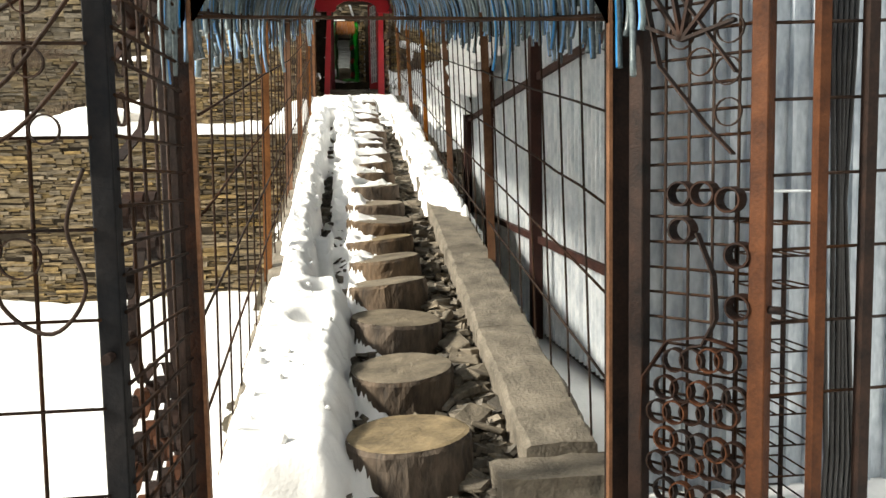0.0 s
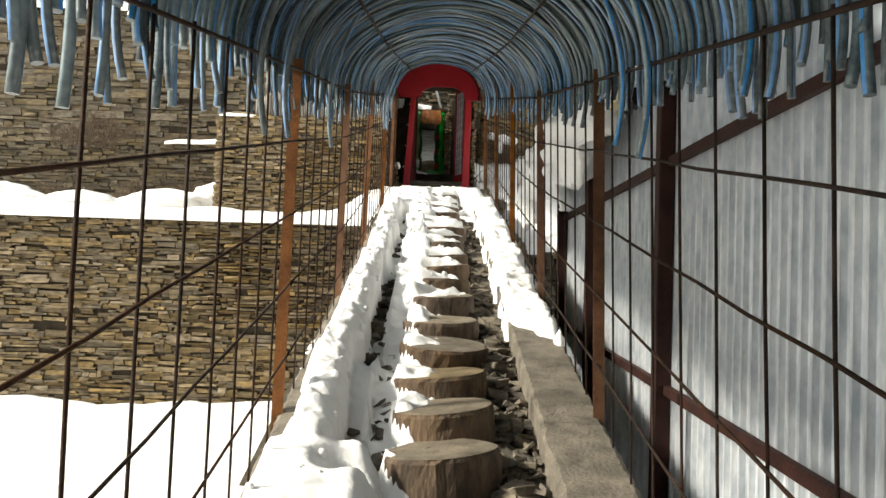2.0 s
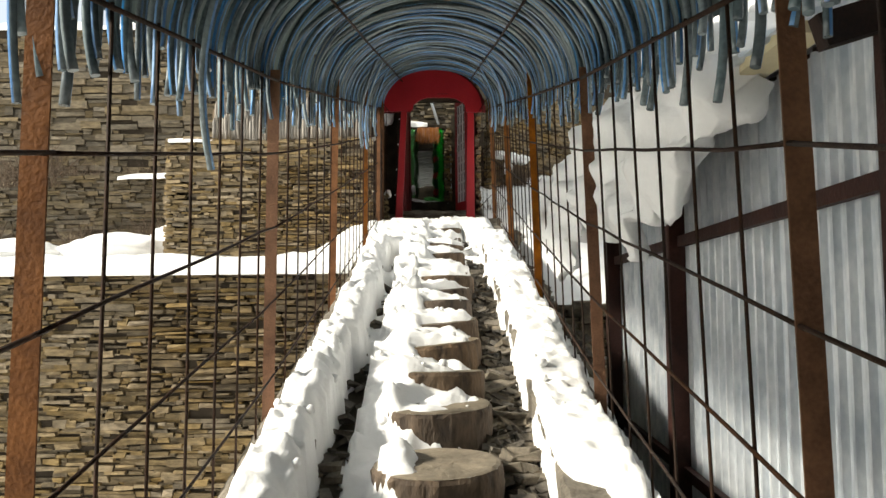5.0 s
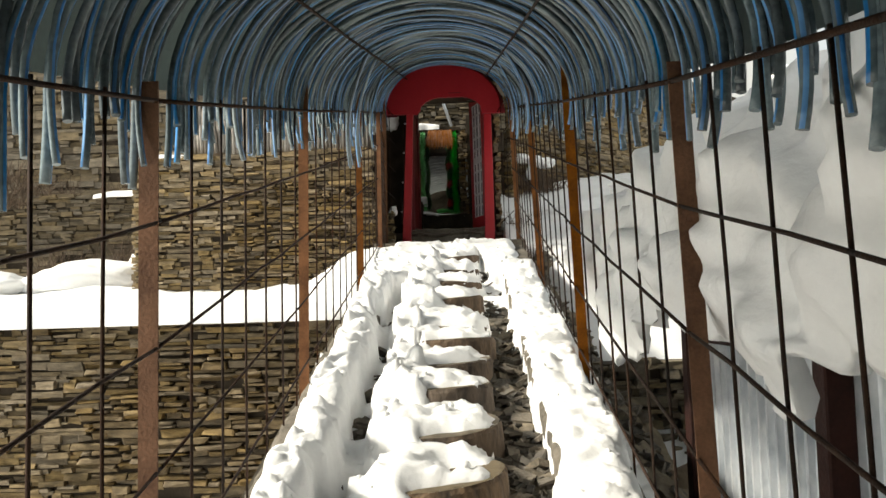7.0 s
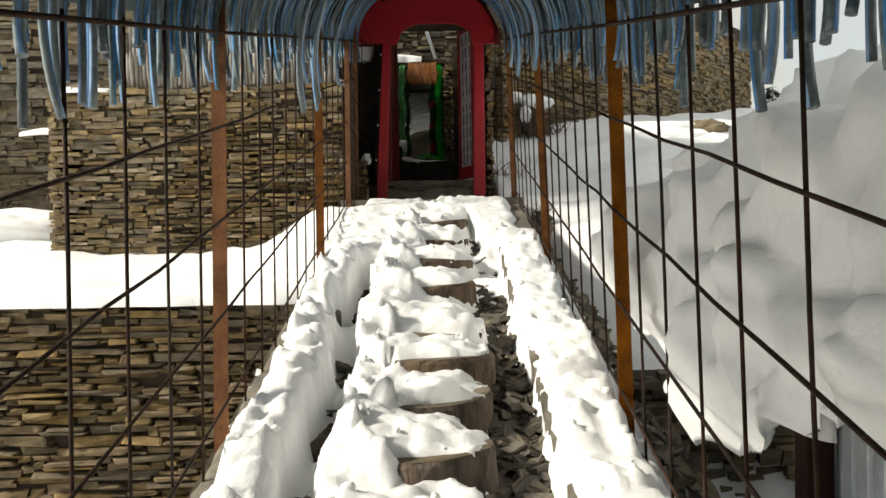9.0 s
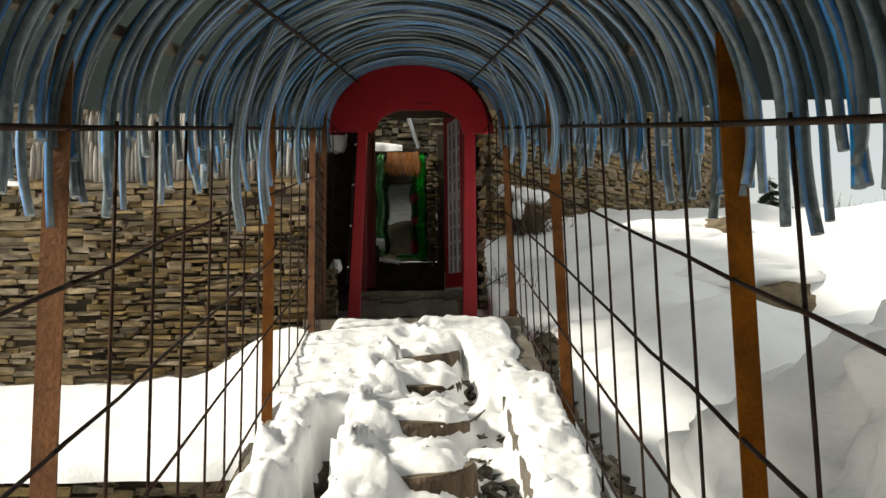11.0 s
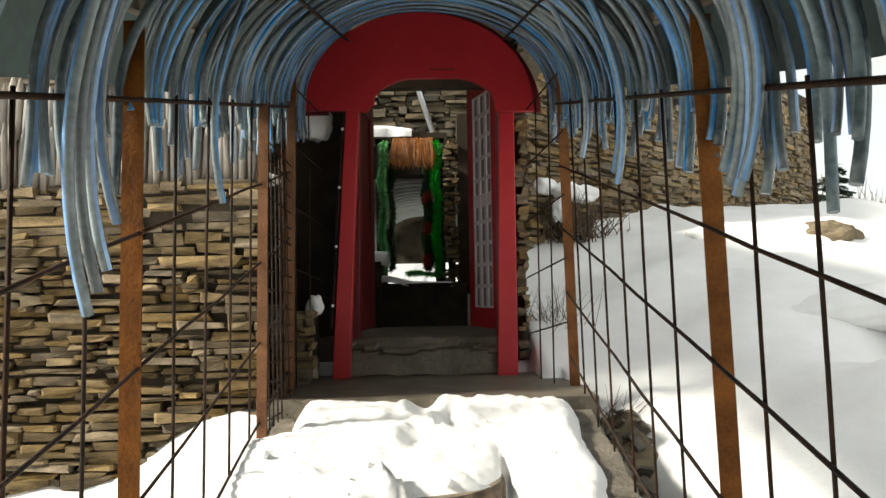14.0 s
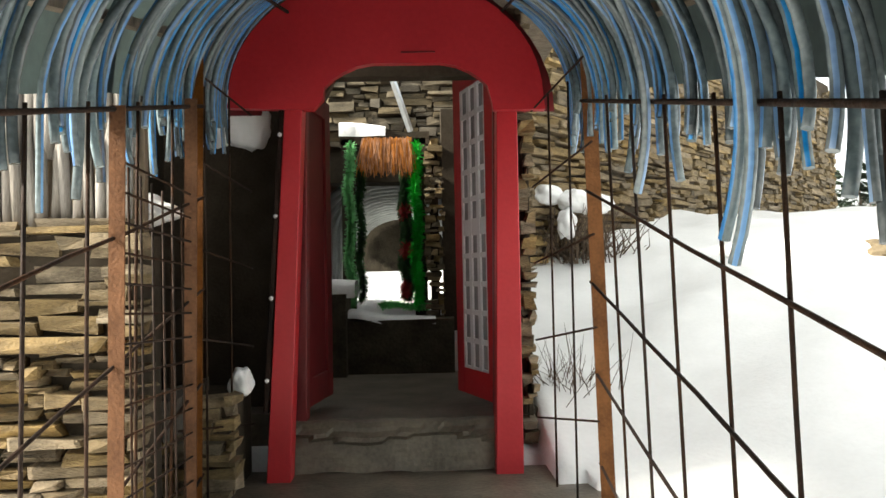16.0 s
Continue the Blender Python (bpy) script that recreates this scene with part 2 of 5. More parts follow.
EAVE = [(-14.0, -1.17), (-13.18, -1.0), (-10.25, -0.45), (-7.93, -0.02), (-5.57, 0.495), (-3.01, 1.075), (-0.6, 1.61), (0.2, 1.79)]


def eave_z(y):
    return lerp_table(EAVE, y)


XF = 0.77                       # half width between the two fences
XC = 0.03                       # middle of the tunnel
POSTS = [-13.05, -10.25, -7.93, -5.57, -3.01, -0.6]
LOGS = [-12.55, -11.91, -11.23, -10.6, -10.12, -9.58, -9.09, -8.5, -7.87, -7.35, -6.76, -6.22, -5.7, -5.2, -4.78, -4.37, -3.65, -3.02, -2.36, -1.84]
ENTRY_Z = -3.1


def ground_z(x, y):
    """The snow-covered ground around the tunnel."""
    far = sstep(25, 260, math.hypot(x, y)) * (9 if y > 0 else 5)
    if x < -0.78:
        if y < -2.88:
            z = -3.5 + 0.12 * fbm(x, y, 0, 0.5) + 0.05 * fbm(x, y, 3, 1.7)
            z += 0.38 * sstep(-13.3, -15.0, y) * sstep(-2.6, -1.0, x)
            z += 0.16 * sstep(-6, -3.2, y)
        elif y < -0.86:
            z = -0.78 + 0.14 * (y + 3.1) + 0.06 * fbm(x, y, 1, 1.6)
            z += 0.40 * sstep(-1.75, -1.0, x) * sstep(-3.0, -2.0, y)
        elif x > -3.5:
            z = 0.6 if x < -1.45 else -0.25
        else:
            z = -0.55 + 0.15 * sstep(-1, 1.8, y) + 0.09 * fbm(x, y, 2, 0.9) + 0.25 * sstep(-3.9, -5.0, x) * sstep(0.5, 2, y)
            if y > 2.42:
                z = 1.05
            if y > 3.95:
                z = 2.5
    elif x > (0.86 if y < -0.3 else 0.72):
        z = lerp_table([(-30, -3.1), (-6.2, -2.85), (-4.6, -2.5), (-4.1, -1.35), (-3.0, -0.95), (-1.0, -0.22), (1.2, 0.42), (3.2, 0.98), (4.4, 1.28), (7, 1.5), (20, 1.75), (60, 2.6)], y)
        z -= 0.36 * math.exp(-((x - 0.95) / 0.17) ** 2) * sstep(-0.35, -0.6, y) * sstep(-4.6, -4.0, y)
        if y > -6:
            w = sstep(-4.4, -3.6, y)
            z += w * (0.20 * sstep(1.2, 2.6, x) + 0.07 * fbm(x, y, 4, 0.8) + 0.10 * N(x, y, 8, 1.5) + 0.02 * fbm(x, y, 5, 3))
            z += 0.22 * math.exp(-((x - 2.3) ** 2 + (y + 1.7) ** 2) / 0.8)
            z -= 0.50 * math.exp(-((x - 3.35) / 0.6) ** 2 - ((y + 0.15) / 0.5) ** 2)
    else:
        z = ENTRY_Z if y < -13 else path_z(y) - 0.34
        if y > -0.9:
            z = -0.12
        if y > 0.3:
            z = 0.05
        if y > 2.1:
            z = 0.5
    return z + far


# ground ----------------------------------------------------------------
def spread(a, b, d, limit):
    core = steps_of(a, b, d)
    out, g = [], d
    while core[-1] + g < limit:
        g *= 1.35
        core.append(core[-1] + g)
    v, g = core[0], d
    while v - g > -limit:
        g *= 1.35
        v -= g
        out.append(v)
    return out[::-1] + core


gx = sorted(set([round(v, 3) for v in spread(-9, 9, 0.16, 2500)] + [-0.785, -0.775, 0.85, 0.87, 0.71, 0.73, -3.49, -3.51, -1.44, -1.46]))
gy = sorted(set([round(v, 3) for v in spread(-17, 9, 0.16, 2500)] + [-2.89, -2.87, -0.87, -0.85, -4.15, -4.05, 2.41, 2.43, 3.94, 3.96]))
tagged(sheet("ground", gx, gy, ground_z, M_SNOW), "uneven white snow lying over the whole hillside ground", "snow", kind="structure")

# entry floor in front of the gate, dark and trodden
bm = bmesh.new()
box(bm, -0.95, 1.0, -17.5, -12.95, ENTRY_Z - 0.1, ENTRY_Z + 0.02)
tagged(link("entry_floor", bm, M_DAMP), "damp trodden earth and stone floor before the gate", "floor", kind="structure")


# stone walls -----------------------------------------------------------
def stone_mesh(rng):
    bm = bmesh.new()
    vs = box(bm, -0.5, 0.5, -0.5, 0.5, -0.5, 0.5)
    for v in vs:
        v.co.x += rng.uniform(-0.09, 0.07)
        v.co.z += rng.uniform(-0.24, 0.12) * (1 if v.co.z > 0 else -1)
        v.co.y += rng.uniform(-0.16, 0.16)
    bmesh.ops.bevel(bm, geom=bm.edges[:], offset=0.06, segments=1, affect="EDGES", clamp_overlap=True)
    me = bpy.data.meshes.new("stone")
    bm.to_mesh(me)
    bm.free()
    me.materials.append(M_STONE)
    return me


STONES = [stone_mesh(random.Random(i)) for i in range(14)]


def stone_rows(x0, x1, z0, z1, rng, hmin, hmax, lmin, lmax, top=None):
    """Courses of thin slabs, of uneven height, wandering a little."""
    out, z = [], z0
    while z < z1:
        h = rng.uniform(hmin, hmax)
        x = x0 - rng.uniform(0, 0.2)
        while x < x1:
            ln = rng.uniform(lmin, lmax) * (0.35 + 1.1 * rng.random() ** 1.5)
            hk = h * rng.choice((1.0, 1.0, 1.0, 0.94, 0.82, 0.72, 1.1))
            xa, xb = max(x, x0), min(x + ln, x1)
            zz = z + 0.022 * math.sin(xa * 2.1 + z * 3) + 0.012 * math.sin(xa * 6.3 + z * 9) + rng.uniform(-0.008, 0.006)
            if xb - xa > 0.03 and (top is None or zz + hk < top(xa)) and rng.random() > 0.022:
                if hk > 0.05 and rng.random() < 0.4:
                    k = rng.uniform(0.35, 0.65)
                    out.append((xa, xb, zz, zz + hk * k - 0.004))
                    out.append((xa + rng.uniform(-0.02, 0.03), xb - rng.uniform(-0.02, 0.05), zz + hk * k, zz + hk))
                else:
                    out.append((xa, xb, zz, zz + hk))
            x += ln + rng.uniform(0.002, 0.02)
        z += h + rng.uniform(0.001, 0.006)
    return out


def stone_wall(name, label, x0, x1, z0, z1, y, seed, hmin=0.028, hmax=0.072, lmin=0.12, lmax=0.36, depth=0.35, near=None, joined=M_STONE_J, top=None, limit=300):
    """A dry-stacked wall that faces -y, with its core, single stones near the path and the rest in one mesh."""
    rng = random.Random(seed)
    bm = bmesh.new()
    box(bm, x0 + 0.04, x1 - 0.04, y + 0.06, y + depth, z0 - 0.3, z1 - 0.03)
    wall = tagged(link(name, bm, M_CORE_SHADE), label, "wall", kind="structure")
    rows = stone_rows(x0, x1, z0, z1, rng, hmin, hmax, lmin, lmax, top)
    rest = bmesh.new()
    made = 0
    for xa, xb, za, zb in rows:
        out = rng.uniform(-0.05, 0.03)
        if near and near(xa, za) and made < limit:
            made += 1
            ob = new("stone", STONES[rng.randrange(14)])
            ob.parent = wall
            ob.location = ((xa + xb) / 2, y + 0.06 - out, (za + zb) / 2)
            ob.scale = (xb - xa, 0.16, (zb - za) * 1.06)
            ob.rotation_euler = (rng.uniform(-0.08, 0.08), rng.uniform(-0.035, 0.035), rng.uniform(-0.12, 0.12))
        else:
            box(rest, xa, xb, y - out, y + 0.14, za, zb, jit=min(0.013, (zb - za) * 0.26), rng=rng)
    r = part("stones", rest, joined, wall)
    tagged(r, kind="stuff")
    return wall


stone_wall("wall_upper_left", "dry-stacked wall of thin tan slate slabs", -3.68, -0.84, -0.6, 1.12, -1.0, 3, 0.026, 0.062, 0.10, 0.32, near=lambda x, z: x > -2.6 and z > -0.45)
stone_wall("wall_lower_left", "long dry-stacked retaining wall of tan slate", -9.0, -0.86, -3.75, -0.77, -3.0, 4, 0.03, 0.075, 0.12, 0.4, near=lambda x, z: x > -3.4 and z > -2.3, top=lambda x: -0.76 - 0.03 * math.sin(x * 3))
stone_wall("wall_right", "rough dry-stacked slate wall above the snow slope", 0.0, 9.4, 0.6, 4.1, 0.0, 5, 0.045, 0.095, 0.14, 0.46, near=lambda x, z: x < 2.6 and z > 1.05, top=lambda x: 3.0 + 0.11 * x - 0.08 * math.sin(x * 2.3)).matrix_world = pose(1.0, 2.85, 0, 0, 0, 48)
stone_wall("wall_terrace_low", "shadowy old dry-stacked terrace wall", -14.0, -3.75, -0.8, 1.12, 2.2, 6, 0.04, 0.09, 0.15, 0.45, joined=M_SLATE_SHADE)
stone_wall("wall_terrace_high", "upper brown dry-stacked terrace wall", -15.0, -4.5, 1.0, 4.4, 3.7, 7, 0.09, 0.17, 0.25, 0.7, joined=M_SLATE_SHADE, top=lambda x: 4.3 - 0.1 * math.sin(x * 2))
stone_wall("wall_terrace_end", "low end of the brown terrace wall", -4.5, -1.6, 1.0, 3.75, 3.7, 17, 0.07, 0.12, 0.2, 0.5, joined=M_SLATE_SHADE)

# side of the right wall that turns away uphill, and of the upper left wall
def side_stones(wall_name, label, x, y0, y1, z0, z1, seed, face, material=M_STONE_J):
    rng = random.Random(seed)
    bm = bmesh.new()
    box(bm, min(x, x - face * 0.3), max(x, x - face * 0.3), y0, y1, z0 - 0.2, z1 - 0.04)
    wall = tagged(link(wall_name, bm, M_CORE_SHADE), label, "wall", kind="structure")
    rest = bmesh.new()
    for ya, yb, za, zb in stone_rows(y0, y1, z0, z1, rng, 0.035, 0.08, 0.12, 0.36):
        o = rng.uniform(0.02, 0.055)
        box(rest, x - 0.06, x + face * o if face > 0 else x + 0.06, ya, yb, za, zb, 0.006, rng) if face > 0 else box(rest, x - o, x + 0.06, ya, yb, za, zb, 0.006, rng)
    tagged(part("stones", rest, material, wall), kind="stuff")
    return wall


side_stones("wall_right_return", "return of the slate wall running uphill", 7.3, 9.95, 14.0, 0.9, 4.0, 8, 1)
side_stones("wall_left_return", "short end of the tan slate wall", -3.68, -0.94, 2.15, -0.6, 1.1, 9, -1)

# the snow caps on the terrace walls are thick strips
def snow_strip(name, label, x0, x1, y0, y1, zf, thick, seed, nx=0.07, parent=None):
    """A thick ribbon of snow with a rounded lip."""
    xs, n = steps_of(x0, x1, nx), 9
    verts, faces = [], []
    for x in xs:
        j = 0.05 * N(x, seed, 0, 2.2) + 0.02 * N(x, seed, 5, 7)
        for k in range(n):
            a = math.pi * k / (n - 1)
            yy = (y0 + y1) / 2 - (abs(math.cos(a)) ** 0.6) * math.copysign(1, math.cos(a)) * ((y1 - y0) / 2 + j)
            verts.append((x, yy, zf(x) + thick * (1 + 0.6 * N(x, seed, 2, 1.7)) * math.sin(a) ** 0.5 - 0.03))
    for i in range(len(xs) - 1):
        for k in range(n - 1):
            faces.append((i * n + k, (i + 1) * n + k, (i + 1) * n + k + 1, i * n + k + 1))
    me = bpy.data.meshes.new(name)
    me.from_pydata(verts, [], faces)
    me.polygons.foreach_set("use_smooth", [True] * len(faces))
    me.materials.append(M_SNOW)
    ob = new(name, me)
    return tagged(ob, label, "snow", kind="stuff")


snow_strip("snow_cap", "soft white snow lying along the lower wall top", -9.0, -0.9, -3.1, -1.9, lambda x: -0.79, 0.16, 11)
snow_strip("snow_cap", "band of snow along the old terrace wall", -5.6, -3.7, 2.1, 3.0, lambda x: 1.06 + 0.08 * N(x, 3, 1, 1.5), 0.13, 12)
snow_strip("snow_cap", "thin snow on the upper terrace wall", -15, -4.45, 3.6, 4.4, lambda x: 4.3, 0.2, 13)
snow_strip("snow_cap", "snow patch on the corner of the tan slate wall", -3.65, -3.05, -1.05, -0.6, lambda x: 1.1, 0.07, 14)


# climb: logs, kerbs, rubble, snow --------------------------------------
def log_step(x, y, z, r, h, seed):
    rng = random.Random(seed)
    t = thing("log_step", "round sawn tree-trunk step with muddy top and rough bark", "step", "log steps up the path")
    t.location = (x, y, z)
    t.rotation_euler = (radians(4 + rng.uniform(-1.5, 2)), radians(rng.uniform(-2, 2)), rng.uniform(0, 6))
    n = 40
    prof = [r * (1 + 0.05 * N(math.cos(a * math.tau / n), math.sin(a * math.tau / n), seed, 1.3) + 0.012 * N(a, seed, 0, 0.9)) for a in range(n)]
    bm = bmesh.new()
    levels = (-h, -h * 0.66, -h * 0.33, -0.02, 0.0)
    rings = []
    for j, zz in enumerate(levels):
        rings.append([bm.verts.new((math.cos(a * math.tau / n) * (prof[a] * (1.0 if j < 4 else 0.965) + 0.012 * N(a * 0.8, j * 1.7, seed)), math.sin(a * math.tau / n) * (prof[a] * (1.0 if j < 4 else 0.965) + 0.012 * N(a * 0.8, j * 1.7, seed)), zz)) for a in range(n)])
    for a, b in zip(rings, rings[1:]):
        for k in range(n):
            bm.faces.new((a[k], a[(k + 1) % n], b[(k + 1) % n], b[k]))
    part("bark", bm, M_BARK, t)
    bm = bmesh.new()
    prev = None
    for q in (1.0, 0.93, 0.6, 0.25):
        cur = [bm.verts.new((math.cos(a * math.tau / n) * prof[a] * 0.965 * q, math.sin(a * math.tau / n) * prof[a] * 0.965 * q, (0.0 if q == 1 else 0.004 + 0.006 * N(a * 0.3, q * 5, seed)))) for a in range(n)]
        if prev:
            for k in range(n):
                bm.faces.new((prev[k], prev[(k + 1) % n], cur[(k + 1) % n], cur[k]))
        prev = cur
    bm.faces.new(prev)
    part("cut_face", bm, M_CUT, t, "trodden muddy cut wood")
    return t


lr = random.Random(21)
LOGDATA = []
for i, y in enumerate(LOGS):
    lx, rr = 0.05 + lr.uniform(-0.02, 0.025), 0.285 + lr.uniform(-0.015, 0.012)
    LOGDATA.append((lx, y, path_z(y) + lr.uniform(-0.012, 0.012), rr))
    log_step(lx, y, LOGDATA[-1][2], rr, 0.24, 100 + i)

# rubble bed
bm = bmesh.new()
box(bm, -0.78, 0.9, -12.9, -12.86, -3.2, path_z(-12.9) - 0.14)
for a, b in zip(steps_of(-12.88, -0.75, 0.5), steps_of(-12.88, -0.75, 0.5)[1:]):
    vs = [bm.verts.new(p) for p in ((-0.76, a, path_z(a) - 0.17), (0.88, a, path_z(a) - 0.17), (0.88, b, path_z(b) - 0.17), (-0.76, b, path_z(b) - 0.17))]
    bm.faces.new(vs)
tagged(link("path_bed", bm, M_EARTH), "dark earth bed of the climbing path", "path", kind="structure")
rng = random.Random(33)
bm = bmesh.new()
for i in range(2600):
    y = rng.uniform(-12.9, -1.2)
    x = rng.choice((rng.uniform(0.30, 0.55), rng.uniform(0.30, 0.55), rng.uniform(-0.5, 0.5)))
    s = rng.uniform(0.015, 0.06)
    z = path_z(y) - 0.16 + rng.uniform(0, 0.05)
    m = pose(x, y, z, rng.uniform(-30, 30), rng.uniform(-30, 30), rng.uniform(0, 360))
    vs = box(bm, -s, s, -s * 0.7, s * 0.7, -s * 0.22, s * 0.22, s * 0.15, rng)
    for v in vs:
        v.co = m @ v.co
tagged(link("shale_rubble", bm, M_RUBBLE), "loose flat shale chips beside the log steps", "rubble", kind="stuff")
# a few larger flat stones lying by the lowest steps
for i in range(34):
    y = rng.uniform(-12.85, -6.5)
    x = rng.uniform(0.36, 0.5)
    s = rng.uniform(0.05, 0.1)
    bm = bmesh.new()
    box(bm, -s, s, -s * 0.7, s * 0.7, -0.018, 0.018, s * 0.2, rng)
    bmesh.ops.bevel(bm, geom=bm.edges[:], offset=0.006, segments=1, affect="EDGES")
    ob = tagged(link("flat_stone", bm, M_RUBBLE), "loose flat slate stone lying in the gutter", "stone", "loose stones by the steps")
    ob.matrix_world = pose(x, y, path_z(y) - 0.10, rng.uniform(-18, 18), rng.uniform(-18, 18), rng.uniform(0, 360))


def kerb(name, label, x0, x1, y0, y1, lift, depth, seed, material=M_CONC, crack=()):
    """A hand-laid concrete kerb in lengths with a worn top."""
    t = thing(name, label, "kerb", kind="structure")
    r = random.Random(seed)
    y = y0
    while y < y1 - 0.01:
        e = min(y1, y + r.uniform(1.0, 1.7))
        bm = bmesh.new()
        prof = [(x0, -depth), (x0 + 0.0, -0.02), (x0 + 0.02, 0), ((x0 + x1) / 2, 0.006), (x1 - 0.02, 0), (x1, -0.02), (x1, -depth)]
        rows = []
        for yy in steps_of(y + 0.003, e - 0.003, 0.035):
            rows.append([bm.verts.new((px + 0.016 * N(yy, px * 5, seed, 2.5) + 0.012 * N(yy, px * 9, seed, 15), yy, path_z(yy) + lift + pz + (0.014 * N(yy, px * 4, seed + 3, 3) + 0.011 * N(yy, px * 9, seed, 17) if pz > -0.1 else 0))) for px, pz in prof])
        for a, b in zip(rows, rows[1:]):
            for k in range(len(prof) - 1):
                bm.faces.new((a[k], a[k + 1], b[k + 1], b[k]))
        bm.faces.new(rows[0])
        bm.faces.new(rows[-1][::-1])
        part("kerb_length", bm, material, t)
        y = e
    return t


kerb("kerb_right", "rough grey concrete kerb along the log steps", 0.54, 0.87, -12.75, -0.9, 0.02, 0.75, 41)
kerb("kerb_left", "concrete kerb under a bank of snow", -0.78, -0.5, -12.75, -0.9, 0.0, 0.5, 42)
bm = bmesh.new()
vs = box(bm, 0.38, 0.93, -12.98, -12.74, -3.2, -2.81, 0.02, rng)
bmesh.ops.subdivide_edges(bm, edges=bm.edges[:], cuts=9, use_grid_fill=True)
for v in bm.verts:
    c = v.co.copy()
    v.co += Vector((N(c.x, c.y, c.z, 9), N(c.y, c.z, c.x, 9), N(c.z, c.x, c.y, 9))) * 0.014
tagged(link("kerb_end_block", bm, M_CONC), "broken concrete block closing the kerb foot", "kerb", kind="structure")
bm = bmesh.new()
for i in range(9):
    xx = -0.7 + i * 0.13
    vs = box(bm, xx, xx + rng.uniform(0.1, 0.16), -12.96 + rng.uniform(0, 0.05), -12.7, -3.15, -2.96 + rng.uniform(-0.03, 0.03), 0.012, rng)
tagged(link("entry_step", bm, M_RUBBLE), "dark stone sill at the foot of the climb", "step", kind="structure")

# retaining sides of the embankment
bm = bmesh.new()
for a, b in zip(steps_of(-12.8, -1.1, 0.6), steps_of(-12.8, -1.1, 0.6)[1:]):
    for xx in (-0.82, 0.885):
        zs = (path_z(a) - 0.1, path_z(b) - 0.1)
        lo = -3.9
        vs = [bm.verts.new(p) for p in ((xx - 0.02, a, lo), (xx + 0.02, a, lo), (xx + 0.02, b, lo), (xx - 0.02, b, lo), (xx - 0.02, a, zs[0]), (xx + 0.02, a, zs[0]), (xx + 0.02, b, zs[1]), (xx - 0.02, b, zs[1]))]
        for q in ((0, 3, 2, 1), (4, 5, 6, 7), (0, 1, 5, 4), (1, 2, 6, 5), (2, 3, 7, 6), (3, 0, 4, 7)):
            bm.faces.new([vs[k] for k in q])
tagged(link("embankment_side", bm, M_EARTH), "dark earth sides of the raised path", "embankment", kind="structure")


def snow_on_path(x, y):
    """Top of the snow on the climb and on the landing."""
    lead = 1.25 * sstep(-0.12, -0.36, x) + 0.75 * sstep(0.34, 0.46, x)
    z, top = snow_on_climb(x, y), sstep(-2.0, -1.62, y + lead + 0.16 * N(x, y, 5, 2.5))
    if top > 0:
        flat = path_z(y) + 0.10 + 0.03 * fbm(x, y, 2, 1.3) + 0.008 * N(x, y, 4, 9) + 0.05 * (abs(N(x, y, 2, 6)) - 0.2) * sstep(-1.7, -2.4, y)
        for fx, fy in ((0.0, -1.15), (0.13, -1.38), (-0.02, -1.62), (0.1, -1.85)):
            q = ((x - fx) / 0.075) ** 2 + ((y - fy) / 0.15) ** 2
            flat += -0.05 * math.exp(-q * q) + 0.015 * math.exp(-(q - 2.0) ** 2)
        flat += 0.035 * (abs(N(x, y, 7, 8)) - 0.15) * sstep(0.3, 0.1, abs(x - 0.05))
        flat += 0.022 * (abs(N(x, y, 8, 13)) - 0.2) + 0.012 * (abs(N(x, y, 9, 24)) - 0.2)
        z = z * (1 - top) + flat * top
        side = sstep(0.62, 0.86, x + 0.05 * N(y, 1, 1, 3)) ** 2 + sstep(-0.48, -0.74, x + 0.05 * N(y, 2, 1, 3) + 0.3 * sstep(-1.35, -1.8, y)) ** 2
        z -= (0.28 * sstep(-1.22, -0.84, y + 0.09 * N(x, y, 1, 3.5)) ** 2 + 0.3 * side) * top
    return z


